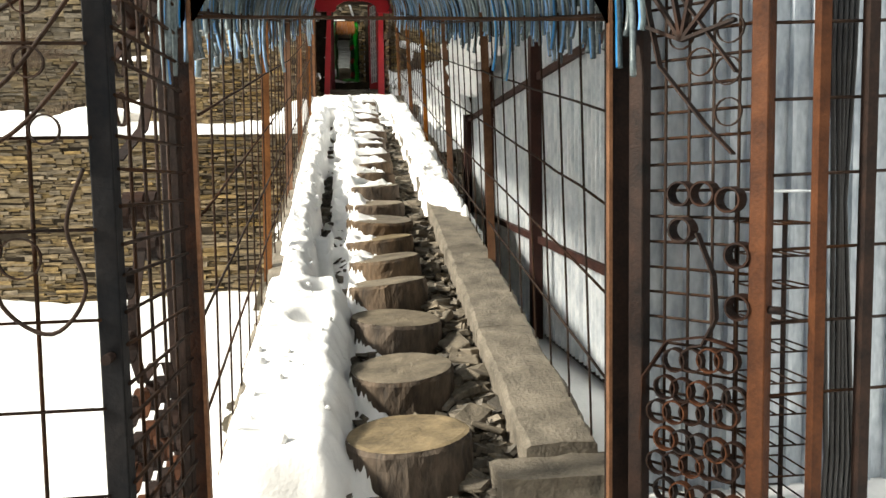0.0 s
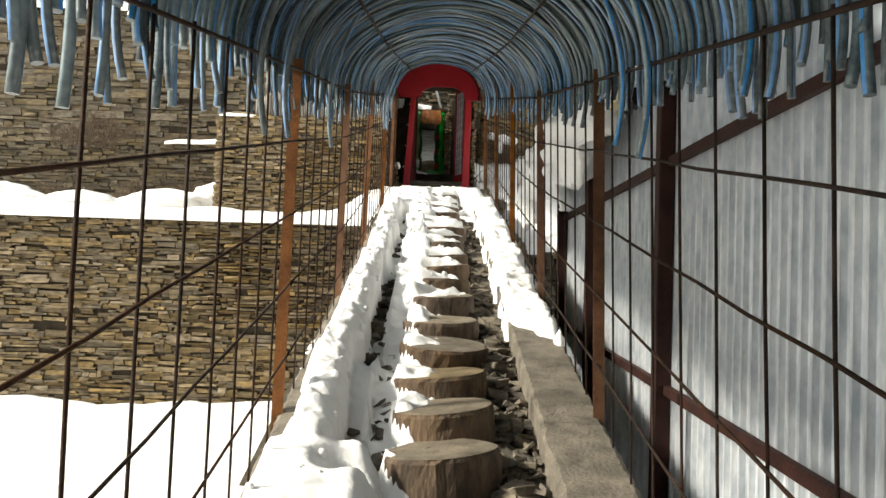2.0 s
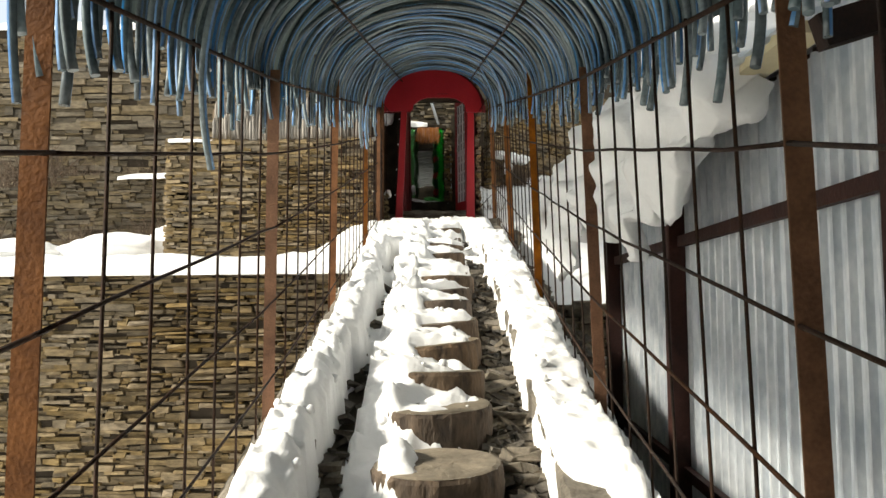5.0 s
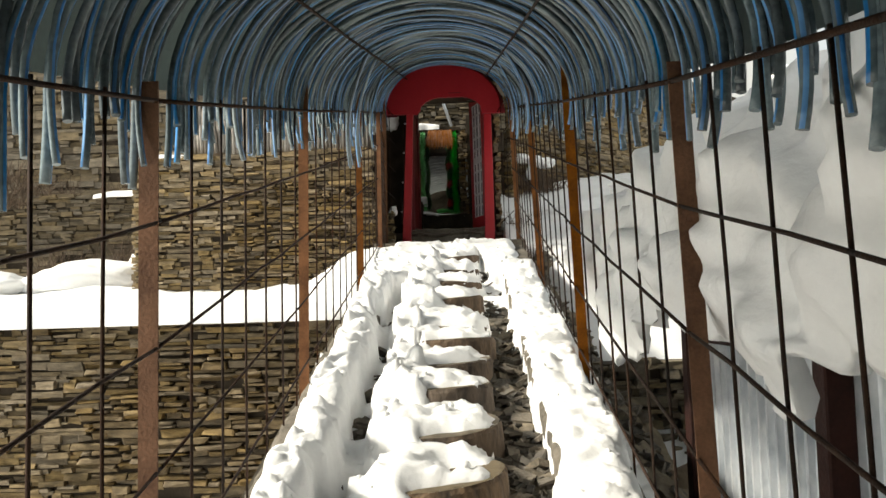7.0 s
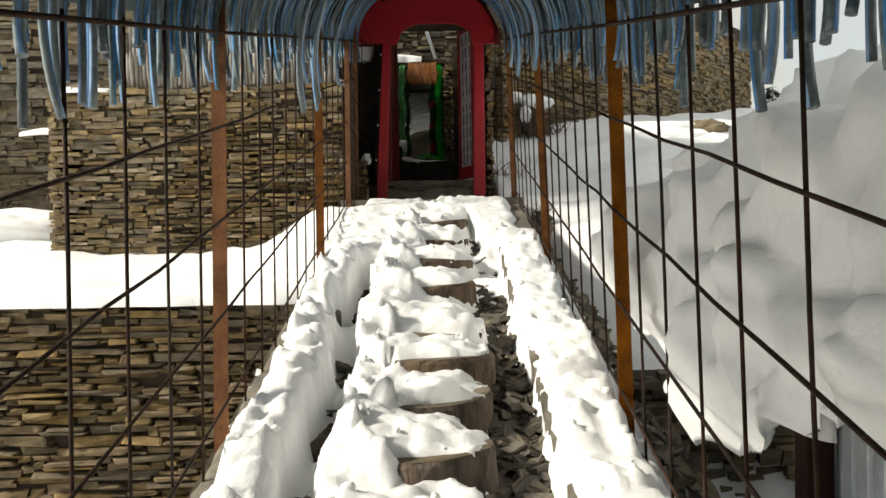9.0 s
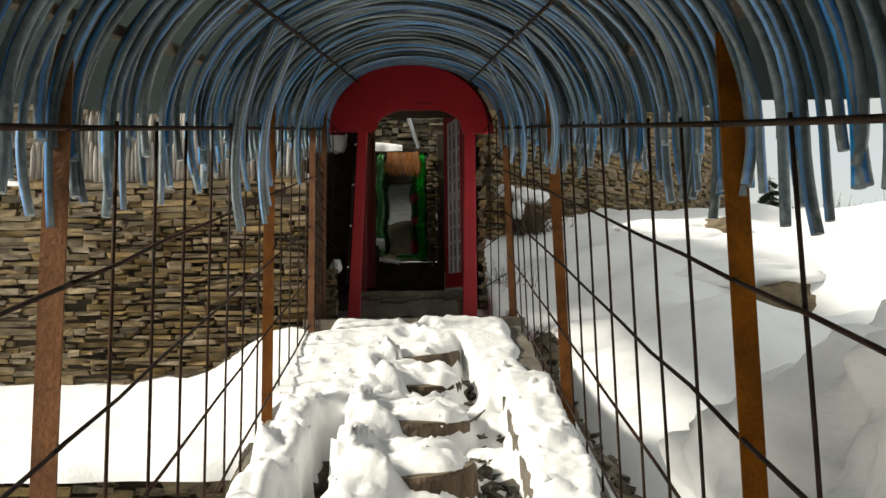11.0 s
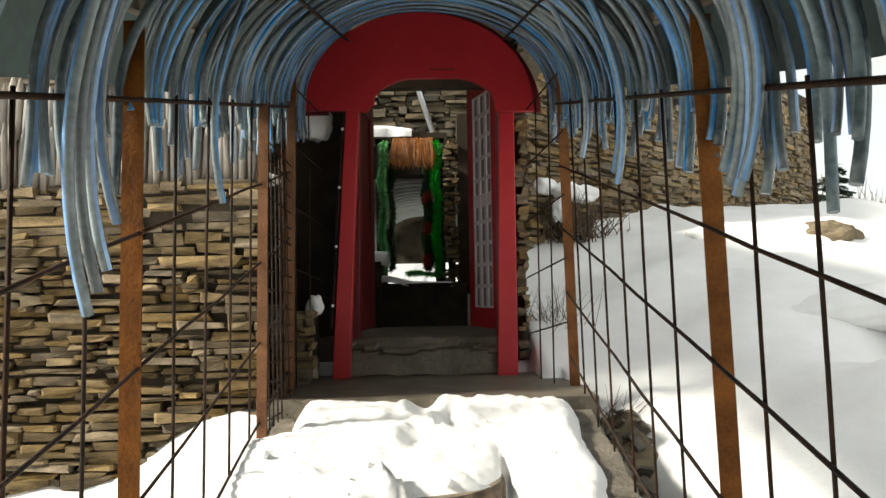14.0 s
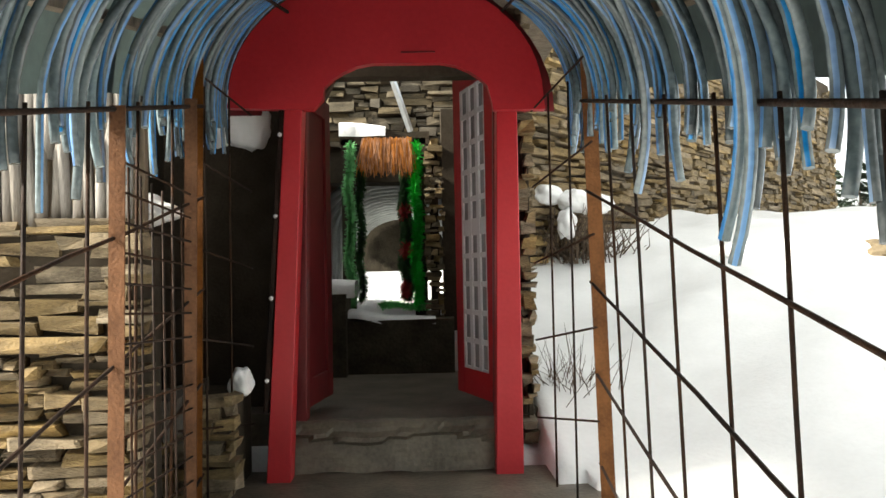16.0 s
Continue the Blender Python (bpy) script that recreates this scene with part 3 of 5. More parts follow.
def snow_on_climb(x, y):
    """Snow between the two banks; sinks out of sight where it has gone."""
    base = path_z(y) - 0.15
    onlog, front = False, 0.0
    for lx, ly, lz, r in LOGDATA:
        d = math.hypot(x - lx, y - ly)
        if d < r + 0.05 and y > ly - r - 0.03:
            if d < r * 0.97:
                base, onlog, front = max(base, lz), True, (y - ly) / r
            elif not onlog:
                base = max(base, lz - 0.10 - (d - r) * 1.5)
    rough = (0.6 + 0.35 * sstep(-10.5, -7.5, y)) * (0.020 * fbm(x, y, 1, 3.2) + 0.065 * (abs(N(x, y, 2, 5)) - 0.2) + 0.045 * (abs(N(x, y, 3, 10)) - 0.2) + 0.020 * (abs(N(x, y, 6, 17)) - 0.2) + 0.008 * N(x, y, 3, 24))
    wob = 0.05 * N(y, 0, 7, 1.3) + 0.035 * N(y, 4, 7, 4) + 0.03 * N(y, x, 7, 11)
    full = sstep(-10.3, -11.3, y)                          # lower down the bank reaches the logs
    hole = 0.5 * math.exp(-((x + 0.37) ** 2 + (y + 10.95) ** 2) / 0.006) + 0.4 * math.exp(-((x + 0.43) ** 2 + (y + 11.45) ** 2) / 0.005)
    if full > 0.5 and x < -0.22 + wob * 0.7 and y < -10.6:
        t = 0.13 + 0.45 * rough + 0.035 * N(x, y, 9, 1.6) - hole
        t -= 0.22 * sstep(-0.70 + wob * 0.6, -0.79 + wob * 0.6, x) + 0.16 * sstep(-0.36 + wob, -0.22 + wob * 0.7, x) ** 2
        return path_z(y) + t - 0.5 * sstep(-12.85, -13.05, y + 0.05 * N(x, y, 1, 5))
    if x < -0.47 + wob:                                   # bank on the left kerb
        t = 0.115 + 1.4 * rough + 0.05 * N(x, y, 9, 1.4) + 0.03 * math.cos((x + 0.62) * 9)
        t -= 0.26 * sstep(-0.64 + wob, -0.74 + wob, x) + 0.05 * sstep(-0.53 + wob, -0.47 + wob, x)
        t += 0.02 * sstep(-11, -9, y)
        return path_z(y) + t
    up = sstep(-11.0, -4.0, y)
    gut = -0.28 + 0.30 * sstep(-0.05, 0.35, N(y, 1, 3, 1.9)) + 0.34 * sstep(-3.2, -2.4, y) + 0.05
    lowleft = 0.22 * sstep(-10.4, -11.2, y) * sstep(0.0, 0.3, 1 - abs(x + 0.38) * 4)
    if x < -0.33 + wob:                                   # trench with holes
        f = 1 - abs((x - wob + 0.40)) / 0.085
        low = path_z(y) - 0.21 + 0.14 * N(y, x * 2, 12, 2.6)
        k = sstep(0.0, 0.5, f) * (0.35 + 0.65 * sstep(-0.35, -0.1, N(y, 3, 2, 2.1)))
        return (path_z(y) + 0.06 + rough) * (1 - k) + low * k
    if x > 0.52 + 0.6 * wob and y < -1.7:                 # right kerb
        t = 0.115 + rough + 0.02 * N(x, y, 4, 2)
        t -= 0.3 * sstep(-8.7 + 1.6 * (0.66 - x) + 0.3 * N(x, y, 6, 7), -9.0 + 1.6 * (0.66 - x), y)
        t -= 0.26 * sstep(0.80 + wob * 0.8, 0.88 + wob * 0.8, x)
        t -= 0.2 * sstep(0.58 + 0.7 * wob, 0.53 + 0.6 * wob, x)
        return path_z(y) + 0.02 + t
    cover = -0.09 + 0.20 * up + 0.07 * fbm(x, y, 6, 2.4) + 0.05 * N(x, y, 11, 6)
    cover += 0.10 * sstep(0.10, -0.25, x) * (0.55 + 0.45 * sstep(-11.4, -10.8, y))
    if onlog:
        cover = min(cover, 0.075 + 0.03 * N(x, y, 1, 5)) + 0.02 * front
        cover -= 0.12 * sstep(-0.62, -0.92, front) * sstep(-0.22, -0.05, x + 0.10 * N(y, 1, 1, 3))
        cover -= 0.05 * sstep(0.18, 0.32, x)
    else:
        cover += 0.04 * sstep(-7, -4.5, y) - 0.16 * sstep(0.26, 0.36, x) * sstep(-3.6, -5.2, y) - 0.10 * sstep(-0.1, 0.05, x)
        cover += 0.20 * sstep(0.15, 0.45, N(y, 2, 9, 1.1)) * sstep(-6.5, -5.5, y) * sstep(0.3, 0.4, x)
    z = base + cover + 0.8 * rough
    return z


# loose crumbs of snow along the banks
rng = random.Random(58)
crumb = bmesh.new()
for i in range(320):
    y = -12.9 + 11.6 * rng.random()
    x = rng.choice((rng.gauss(-0.70, 0.05), rng.gauss(-0.47, 0.05), rng.gauss(-0.28, 0.06), rng.gauss(0.60, 0.05), rng.gauss(0.80, 0.05), rng.uniform(-0.3, 0.3)))
    if (x > 0.4 and y < -8.3) or (x > -0.3 and y < -9.5):
        continue
    s = 0.006 + 0.02 * rng.random() ** 2
    z = snow_on_path(x, y)
    if z < path_z(y) - 0.05:
        continue
    tmp = bmesh.ops.create_icosphere(crumb, subdivisions=2, radius=s)
    off, k = Vector((x, y, z + s * 0.25)), rng.random() * 50
    for v in tmp["verts"]:
        v.co = v.co * (1 + 0.35 * N(v.co.x / s + k, v.co.y / s, v.co.z / s, 0.7)) + off
tagged(link("snow_crumbs", crumb, M_SNOW, smooth=True), "loose crumbs and clods of snow on the path", "snow", kind="stuff")
tagged(sheet("path_snow", steps_of(-0.84, 0.97, 0.0225), steps_of(-13.06, -0.78, 0.0225), snow_on_path, M_SNOW), "trampled wet snow banked over the kerbs and log steps", "snow", kind="stuff")

# platform before the door
bm = bmesh.new()
box(bm, -0.86, 0.9, -1.05, 0.16, -0.6, -0.015)
tagged(link("door_platform", bm, M_DAMP), "damp bare concrete landing before the red door", "landing", kind="structure")
bm = bmesh.new()
for i, (za, zb, off) in enumerate(((-0.01, 0.235, 0.0),)):
    xs = steps_of(-0.52, 0.52, 0.03)
    rows = [[bm.verts.new((x, yy + (0.018 * N(x, zz, i, 4) + 0.009 * N(x, zz, i, 19) - 0.03 * (abs(zz - 0.16 - 0.02 * math.sin(x * 9)) < 0.016)) * (yy < 0.4), zz + 0.012 * N(x, yy, i + 3, 6))) for x in xs] for yy, zz in ((0.45, za), (0.08 + off, za), *((0.085 + 0.004 * q + off, za + (zb - za) * q / 12) for q in range(1, 11)), (0.12 + off, zb - 0.014), (0.14 + off, zb - 0.004), (0.46, zb - 0.004))]
    for a, b in zip(rows, rows[1:]):
        for k in range(len(xs) - 1):
            bm.faces.new((a[k], a[k + 1], b[k + 1], b[k]))
tagged(link("door_step", bm, M_DAMP), "cracked damp concrete step under the doorway", "step", kind="structure")


# fences ----------------------------------------------------------------
def angle_post(name, x, y, z0, z1, w, parent, side, material=M_RUST, lean=0.0, leany=0.0):
    bm = bmesh.new()
    box(bm, -w / 2, w / 2, -0.003, 0.003, z0, z1)
    box(bm, (w / 2 - 0.006) * side, (w / 2) * side, 0.0035, w, z0, z1) if side > 0 else box(bm, -w / 2, -w / 2 + 0.006, 0.0035, w, z0, z1)
    for v in bm.verts:
        v.co.x += x + lean * (z1 - v.co.z)
        v.co.y += y + leany * (z1 - v.co.z)
    return part(name, bm, material, parent)


def fence(side):
    """One side of the tunnel: posts of angle iron, upright rods and rods that follow the slope."""
    t = thing("tunnel_fence", "rusty welded rod fence with angle-iron posts along the path", "fence", "tunnel fences")
    r = random.Random(50 + side)
    x = XC + XF * side
    lean = 0.028 if side > 0 else -0.012
    for y in POSTS[1:]:
        angle_post("post", x + 0.01 * side, y, path_z(y) - 0.25 - (0.2 if side > 0 else 0), eave_z(y) + (0.06 if y < -6 else 0.22), 0.058, t, side, M_RUST, lean + r.uniform(-0.008, 0.008))
    ys = []
    for a, b in zip(POSTS, POSTS[1:]):
        n = max(2, int(round((b - a) / 0.34)))
        ys += [a + (b - a) * k / n for k in range(1, n)]
    for y in ys:
        y += r.uniform(-0.015, 0.015)
        foot = path_z(y) - r.uniform(0.0, 0.2) - (0.12 if side > 0 else 0)
        bm = bmesh.new()
        h = eave_z(y) - foot
        tube(bm, [(x + lean * h * k, y + r.uniform(-0.008, 0.008), eave_z(y) + 0.02 - h * k) for k in (0, 0.33, 0.66, 1)], 0.0055, 5)
        part("upright_rod", bm, M_ROD, t)
    for k in range(0, 5):
        drop = 0.365 * k
        for a, b in zip(POSTS, POSTS[1:]):
            if eave_z(a) - drop < path_z(a) - 0.05:
                continue
            bm = bmesh.new()
            pts = [(x - 0.012 * side + lean * drop, y, eave_z(y) - drop + 0.012 * N(y, k, side, 2) * (k > 0)) for y in steps_of(a - 0.03, b + 0.03, 0.4)]
            tube(bm, pts, 0.0078 if k == 0 else 0.006, 6)
            part("slope_rod", bm, M_ROD, t)
    return t


fence(-1)
fence(1)

# finer mesh panel standing open near the door on the left
t = thing("mesh_panel", "narrow rusty welded mesh panel standing beside the doorway", "fence panel")
for y, zt in ((-1.5, 1.42), (-0.78, 1.6)):
    angle_post("post", -0.72, y, -0.25, zt, 0.045, t, -1, M_RUST, -0.01)
for i in range(1, 7):
    bm = bmesh.new()
    yy = -1.5 + 0.72 * i / 7
    tube(bm, [(-0.72, yy, -0.1), (-0.73, yy + 0.004, 1.27 - 0.012 * i)], 0.004, 5)
    part("upright_rod", bm, M_ROD, t)
for i in range(16):
    bm = bmesh.new()
    z = -0.05 + i * 0.088
    tube(bm, [(-0.725, -1.5, z), (-0.725, -0.78, z - 0.03)], 0.004, 5)
    part("cross_rod", bm, M_ROD, t)

# plain wire net between the door and the last posts
for side in (-1, 1):
    t = thing("door_net", "wide wire net closing the gap beside the doorway", "wire net", "nets by the door")
    for k in range(5):
        bm = bmesh.new()
        z = 0.25 + k * 0.36
        tube(bm, [(0.80 * side, -0.7, z + 0.1), (0.66 * side, -0.02, z)], 0.005, 5)
        part("wire", bm, M_ROD, t)
    for k in range(2):
        bm = bmesh.new()
        q = (k + 1) / 3
        tube(bm, [((0.80 - 0.14 * q) * side, -0.7 + 0.68 * q, -0.1), ((0.80 - 0.14 * q) * side, -0.7 + 0.68 * q, 1.72)], 0.005, 5)
        part("wire", bm, M_ROD, t)


# pipe roof -------------------------------------------------------------
def pipe_mesh(seed):
    """One plastic pipe bent over the tunnel, its ends hanging below the eave rods."""
    r = random.Random(seed)
    bm = bmesh.new()
    R, Hh = XF + r.uniform(0.022, 0.06), 0.655 + r.uniform(-0.04, 0.03)
    hl, hr = (r.choice((0.04, 0.06, 0.08, 0.11, 0.15, 0.21)) + r.uniform(0, 0.04) for _ in range(2))
    sw = r.uniform(-0.025, 0.025)
    ex, ey, fx, fy = r.uniform(-0.04, 0.16), r.uniform(-0.14, 0.06), r.uniform(-0.04, 0.16), r.uniform(-0.14, 0.06)
    pts = [(-R + hl * ex * q * q, sw + hl * ey * q * q, -hl * q) for q in (1, 0.75, 0.5, 0.25)]
    n = 28
    for k in range(n + 1):
        a = math.pi * k / n
        pts.append((-R * math.cos(a), sw * abs(math.cos(a)) ** 2 * (1 if k < n / 2 else -1), Hh * math.sin(a) + (0.012 * math.sin(3 * a + seed))))
    pts += [(R - hr * fx * q * q, -sw + hr * fy * q * q, -hr * q) for q in (0.25, 0.5, 0.75, 1)]
    tube(bm, pts, r.choice((0.0095, 0.011, 0.0125, 0.0135)), 8, stripe=r.choice((-1, 0, 1, 2, 3)) if seed % 3 else 2)
    me = bpy.data.meshes.new("pipe")
    bm.normal_update()
    bm.to_mesh(me)
    bm.free()
    me.materials.append(M_PIPE)
    me.materials.append(M_STRIPE)
    return me


PIPES = [pipe_mesh(200 + i) for i in range(36)]
roof = thing("pipe_roof", "vaulted tunnel roof of bent grey-blue plastic pipes", "roof")
pr = random.Random(77)
y, count, run = -13.3, 0, 0
while y < -0.09 and count < 330:
    ob = new("pipe", PIPES[pr.randrange(len(PIPES))])
    ob.parent = roof
    ob.location = (XC + pr.uniform(-0.012, 0.012), y, eave_z(y) + pr.uniform(-0.02, 0.03))
    ob.rotation_euler = (radians(pr.uniform(-1.5, 1.5)), radians(pr.uniform(-0.8, 0.8)), radians(pr.uniform(-1.2, 1.2)))
    ob.scale = (1, 1, pr.uniform(0.96, 1.03))
    count += 1
    if y < -5.6:
        y += pr.uniform(0.036, 0.05)
    else:
        run += 1
        y += pr.uniform(0.026, 0.032)
        if run > pr.randint(3, 6) and y < -1.1:
            run = 0
            y += pr.uniform(0.06, 0.15)
# lengthwise rods that carry the pipes
for ang in (46, 134):
    for a, b in zip(EAVE, EAVE[1:]):
        bm = bmesh.new()
        A = radians(ang)
        tube(bm, [(XC + math.cos(A) * (XF - 0.045), yy, z + math.sin(A) * 0.60) for yy, z in (a, b)], 0.008, 6)
        part("purlin_rod", bm, M_ROD, roof)
# long stray pipe ends that droop into the tunnel
for i, (sx, yy, ln) in enumerate(((-1, -4.08, 0.43), (-1, -4.02, 0.41), (-1, -3.92, 0.26), (-1, -3.52, 0.46), (-1, -3.47, 0.42), (-1, -3.42, 0.38), (-1, -3.36, 0.28), (1, -3.52, 0.18), (1, -3.48, 0.22), (1, -3.44, 0.2), (1, -3.40, 0.17), (1, -2.3, 0.3), (1, -2.25, 0.26), (-1, -2.4, 0.34), (1, -1.6, 0.24), (-1, -10.8, 0.32), (-1, -11.3, 0.30), (-1, -9.3, 0.4), (1, -11.4, 0.34), (1, -11.0, 0.3))):
    bm = bmesh.new()
    e = eave_z(yy)
    x = sx * XF
    tube(bm, [(XC + x * (1 - 0.30 * (1 - q) ** 2 - 0.14 * max(0, q - 0.45) ** 1.6), yy - 0.05 + 0.16 * q * q, e + 0.48 - (0.48 + ln) * q) for q in [k / 12 for k in range(13)]], 0.0135, 8, stripe=i % 4)
    part("hanging_pipe", bm, [M_PIPE, M_STRIPE], roof)

# sheeting and battens over the upper vault; sheets below y=-6.4 added to block light
cover = thing("roof_cover", "dark green sheeting on wooden battens over the pipe vault", "roof")
for a, b in zip(steps_of(-13.3, 0.0, 1.2), steps_of(-13.3, 0.0, 1.2)[1:]):
    bm = bmesh.new()
    rows = []
    for yy in steps_of(a + 0.005, b + 0.06, 0.2):
        rows.append([bm.verts.new((XC + math.cos(math.pi * k / 16) * (XF + 0.13), yy, eave_z(yy) + 0.05 + math.sin(math.pi * k / 16) * 0.76 + 0.02 * N(yy, k, 3, 1.4))) for k in range(17)])
    for p, q in zip(rows, rows[1:]):
        for k in range(16):
            bm.faces.new((p[k], p[k + 1], q[k + 1], q[k]))
    bmesh.ops.solidify(bm, geom=bm.faces[:], thickness=0.006)
    part("cover_sheet", bm, M_TARP, cover)
for ang in (18, 38, 60, 82, 98, 120, 142, 162):
    A = radians(ang)
    for a, b in (((-6.4), -3.05), (-3.05, 0.05)):
        bm = bmesh.new()
        beam(bm, (XC + math.cos(A) * (XF + 0.07), a, eave_z(a) + 0.05 + math.sin(A) * 0.705), (XC + math.cos(A) * (XF + 0.07), b, eave_z(b) + 0.05 + math.sin(A) * 0.705), 0.05, 0.03)
        part("batten", bm, M_WOOD, cover)


# red doorway -----------------------------------------------------------
door = thing("door_1", "open red-painted arched doorway with a broad red hood", "doorway", kind="structure")


def plank(bm, bottom, top, y0, y1):
    """A post with slanting sides: bottom and top are (x0, x1, z)."""
    (a, b, z0), (c, d, z1) = bottom, top
    vs = [bm.verts.new(p) for p in ((a, y0, z0), (b, y0, z0), (b, y1, z0), (a, y1, z0), (c, y0, z1), (d, y0, z1), (d, y1, z1), (c, y1, z1))]
    for q in ((3, 2, 1, 0), (4, 5, 6, 7), (0, 1, 5, 4), (1, 2, 6, 5), (2, 3, 7, 6), (3, 0, 4, 7)):
        bm.faces.new([vs[i] for i in q])
    bmesh.ops.bevel(bm, geom=bm.edges[:], offset=0.004, segments=1, affect="EDGES")


bm = bmesh.new()
plank(bm, (-0.60, -0.49, -0.02), (-0.495, -0.412, 1.74), -0.06, 0.06)
part("door_post", bm, M_RED, door)
bm = bmesh.new()
plank(bm, (0.462, 0.592, -0.02), (0.50, 0.597, 1.74), 0.0, 0.12)
part("door_post", bm, M_RED, door)
bm = bmesh.new()
plank(bm, (-0.613, -0.588, 0.3), (-0.523, -0.498, 1.72), -0.05, 0.02)
part("angle_strip", bm, M_DARKRUST, door, "thin brown steel strip with bolts")
for i in range(4):
    bm = bmesh.new()
    bmesh.ops.create_icosphere(bm, subdivisions=1, radius=0.012, matrix=Matrix.Translation((-0.592 + 0.024 * i, -0.055, 0.45 + i * 0.38)))
    part("bolt", bm, M_WHITE, door)
# hood: outer arch and inner opening
bm = bmesh.new()
outer = [(-0.762, 1.715)] + [(-0.02 - 0.735 * math.cos(math.pi * k / 24), 1.74 + 0.605 * math.sin(math.pi * k / 24) ** 0.95) for k in range(25)] + [(0.722, 1.69)]
inner = [(0.478, 1.69), (0.47, 1.735)] + [(0.072 + 0.41 * math.cos(math.pi * (0.12 + 0.76 * k / 12)), 1.725 + 0.19 * min(1.0, 1.12 * math.sin(math.pi * (0.12 + 0.76 * k / 12)))) for k in range(13)] + [(-0.315, 1.75), (-0.36, 1.70)]
ring_pts = outer + inner
vf = [bm.verts.new((x, -0.07, z)) for x, z in ring_pts]
f = bm.faces.new(vf)
ext = bmesh.ops.extrude_face_region(bm, geom=[f])
for v in ext["geom"]:
    if isinstance(v, bmesh.types.BMVert):
        v.co.y += 0.05
bmesh.ops.triangulate(bm, faces=[q for q in bm.faces if len(q.verts) > 4])
bmesh.ops.recalc_face_normals(bm, faces=bm.faces[:])
part("hood", bm, M_RED, door, "red sheet arch with a cut-out")
bm = bmesh.new()
box(bm, 0.05, 0.21, -0.078, -0.0705, 1.962, 1.969)
part("seam", bm, M_DARKRED, door)
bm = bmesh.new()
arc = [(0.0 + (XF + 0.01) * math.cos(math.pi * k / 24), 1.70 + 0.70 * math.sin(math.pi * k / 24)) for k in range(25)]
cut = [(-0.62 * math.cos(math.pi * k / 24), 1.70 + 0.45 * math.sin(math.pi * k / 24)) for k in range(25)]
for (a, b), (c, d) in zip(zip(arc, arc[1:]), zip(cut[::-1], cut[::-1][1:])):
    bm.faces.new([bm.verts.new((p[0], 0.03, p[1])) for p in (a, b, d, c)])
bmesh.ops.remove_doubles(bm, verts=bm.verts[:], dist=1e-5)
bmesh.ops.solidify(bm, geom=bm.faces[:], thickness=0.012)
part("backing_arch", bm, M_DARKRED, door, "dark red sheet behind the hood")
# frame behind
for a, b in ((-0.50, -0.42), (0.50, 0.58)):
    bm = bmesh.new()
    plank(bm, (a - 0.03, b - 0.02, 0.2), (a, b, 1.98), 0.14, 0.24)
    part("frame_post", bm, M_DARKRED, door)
bm = bmesh.new()
box(bm, -0.5, 0.58, 0.14, 0.24, 1.905, 2.08)
part("frame_head", bm, M_CORE_SHADE, door, "dark timber head")


def lattice_leaf(hinge, ang, width, z0, z1, lattice):
    """A swung-in door leaf with three columns of small lights."""
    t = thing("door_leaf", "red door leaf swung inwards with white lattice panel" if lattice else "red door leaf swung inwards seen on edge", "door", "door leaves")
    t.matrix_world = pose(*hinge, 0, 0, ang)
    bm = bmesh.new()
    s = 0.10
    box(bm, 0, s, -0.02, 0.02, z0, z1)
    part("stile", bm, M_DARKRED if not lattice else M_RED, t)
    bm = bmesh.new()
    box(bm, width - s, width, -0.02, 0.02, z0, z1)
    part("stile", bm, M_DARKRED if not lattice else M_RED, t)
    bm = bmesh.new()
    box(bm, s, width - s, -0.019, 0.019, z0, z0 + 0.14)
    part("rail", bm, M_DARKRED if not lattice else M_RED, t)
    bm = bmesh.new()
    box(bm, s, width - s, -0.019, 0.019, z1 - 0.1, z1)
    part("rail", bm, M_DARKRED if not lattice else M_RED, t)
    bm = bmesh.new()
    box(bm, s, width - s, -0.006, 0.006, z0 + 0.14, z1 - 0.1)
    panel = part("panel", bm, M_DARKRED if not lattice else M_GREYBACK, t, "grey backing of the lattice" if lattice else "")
    if lattice:
        w = width - 2 * s
        for k in range(4):
            bm = bmesh.new()
            x = s + w * k / 3
            box(bm, x - 0.02, x + 0.02, -0.017, 0.017, z0 + 0.14, z1 - 0.1)
            part("mullion", bm, M_WHITE, panel)
        for k in range(11):
            bm = bmesh.new()
            z = z0 + 0.14 + (z1 - z0 - 0.24) * k / 10
            hh = 0.045 if k == 5 else 0.014
            box(bm, s, width - s, -0.015, 0.015, z - hh, z + hh)
            part("glazing_bar", bm, M_WHITE, panel)
    return t


lattice_leaf((0.515, 0.26, 0), 108, 0.56, 0.27, 2.05, True)
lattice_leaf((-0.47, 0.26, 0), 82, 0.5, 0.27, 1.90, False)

# gatehouse passage behind the door --------------------------------------
bm = bmesh.new()
box(bm, -1.3, 0.95, 0.451, 2.2, -0.3, 0.215)
tagged(link("passage_floor", bm, M_DAMP), "wet dark concrete floor of the passage", "floor", kind="structure")
# side walls coloured near-black, with the passage's shade put into the colour
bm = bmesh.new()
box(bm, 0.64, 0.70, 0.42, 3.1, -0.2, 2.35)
tagged(link("wall_passage_right", bm, M_CORE_SHADE), "slate side wall of the passage, coloured near-black for shade", "wall", kind="structure")
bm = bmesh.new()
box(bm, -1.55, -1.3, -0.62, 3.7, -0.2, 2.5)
tagged(link("wall_passage_left", bm, M_CORE_SHADE), "slate side wall beside the passage, coloured near-black for shade", "wall", kind="structure")
bm = bmesh.new()
box(bm, -1.5, 0.95, 0.12, 1.5, 2.3, 2.42)
tagged(link("ceiling_passage", bm, M_WOOD), "dark timber ceiling over the passage", "ceiling", kind="structure")
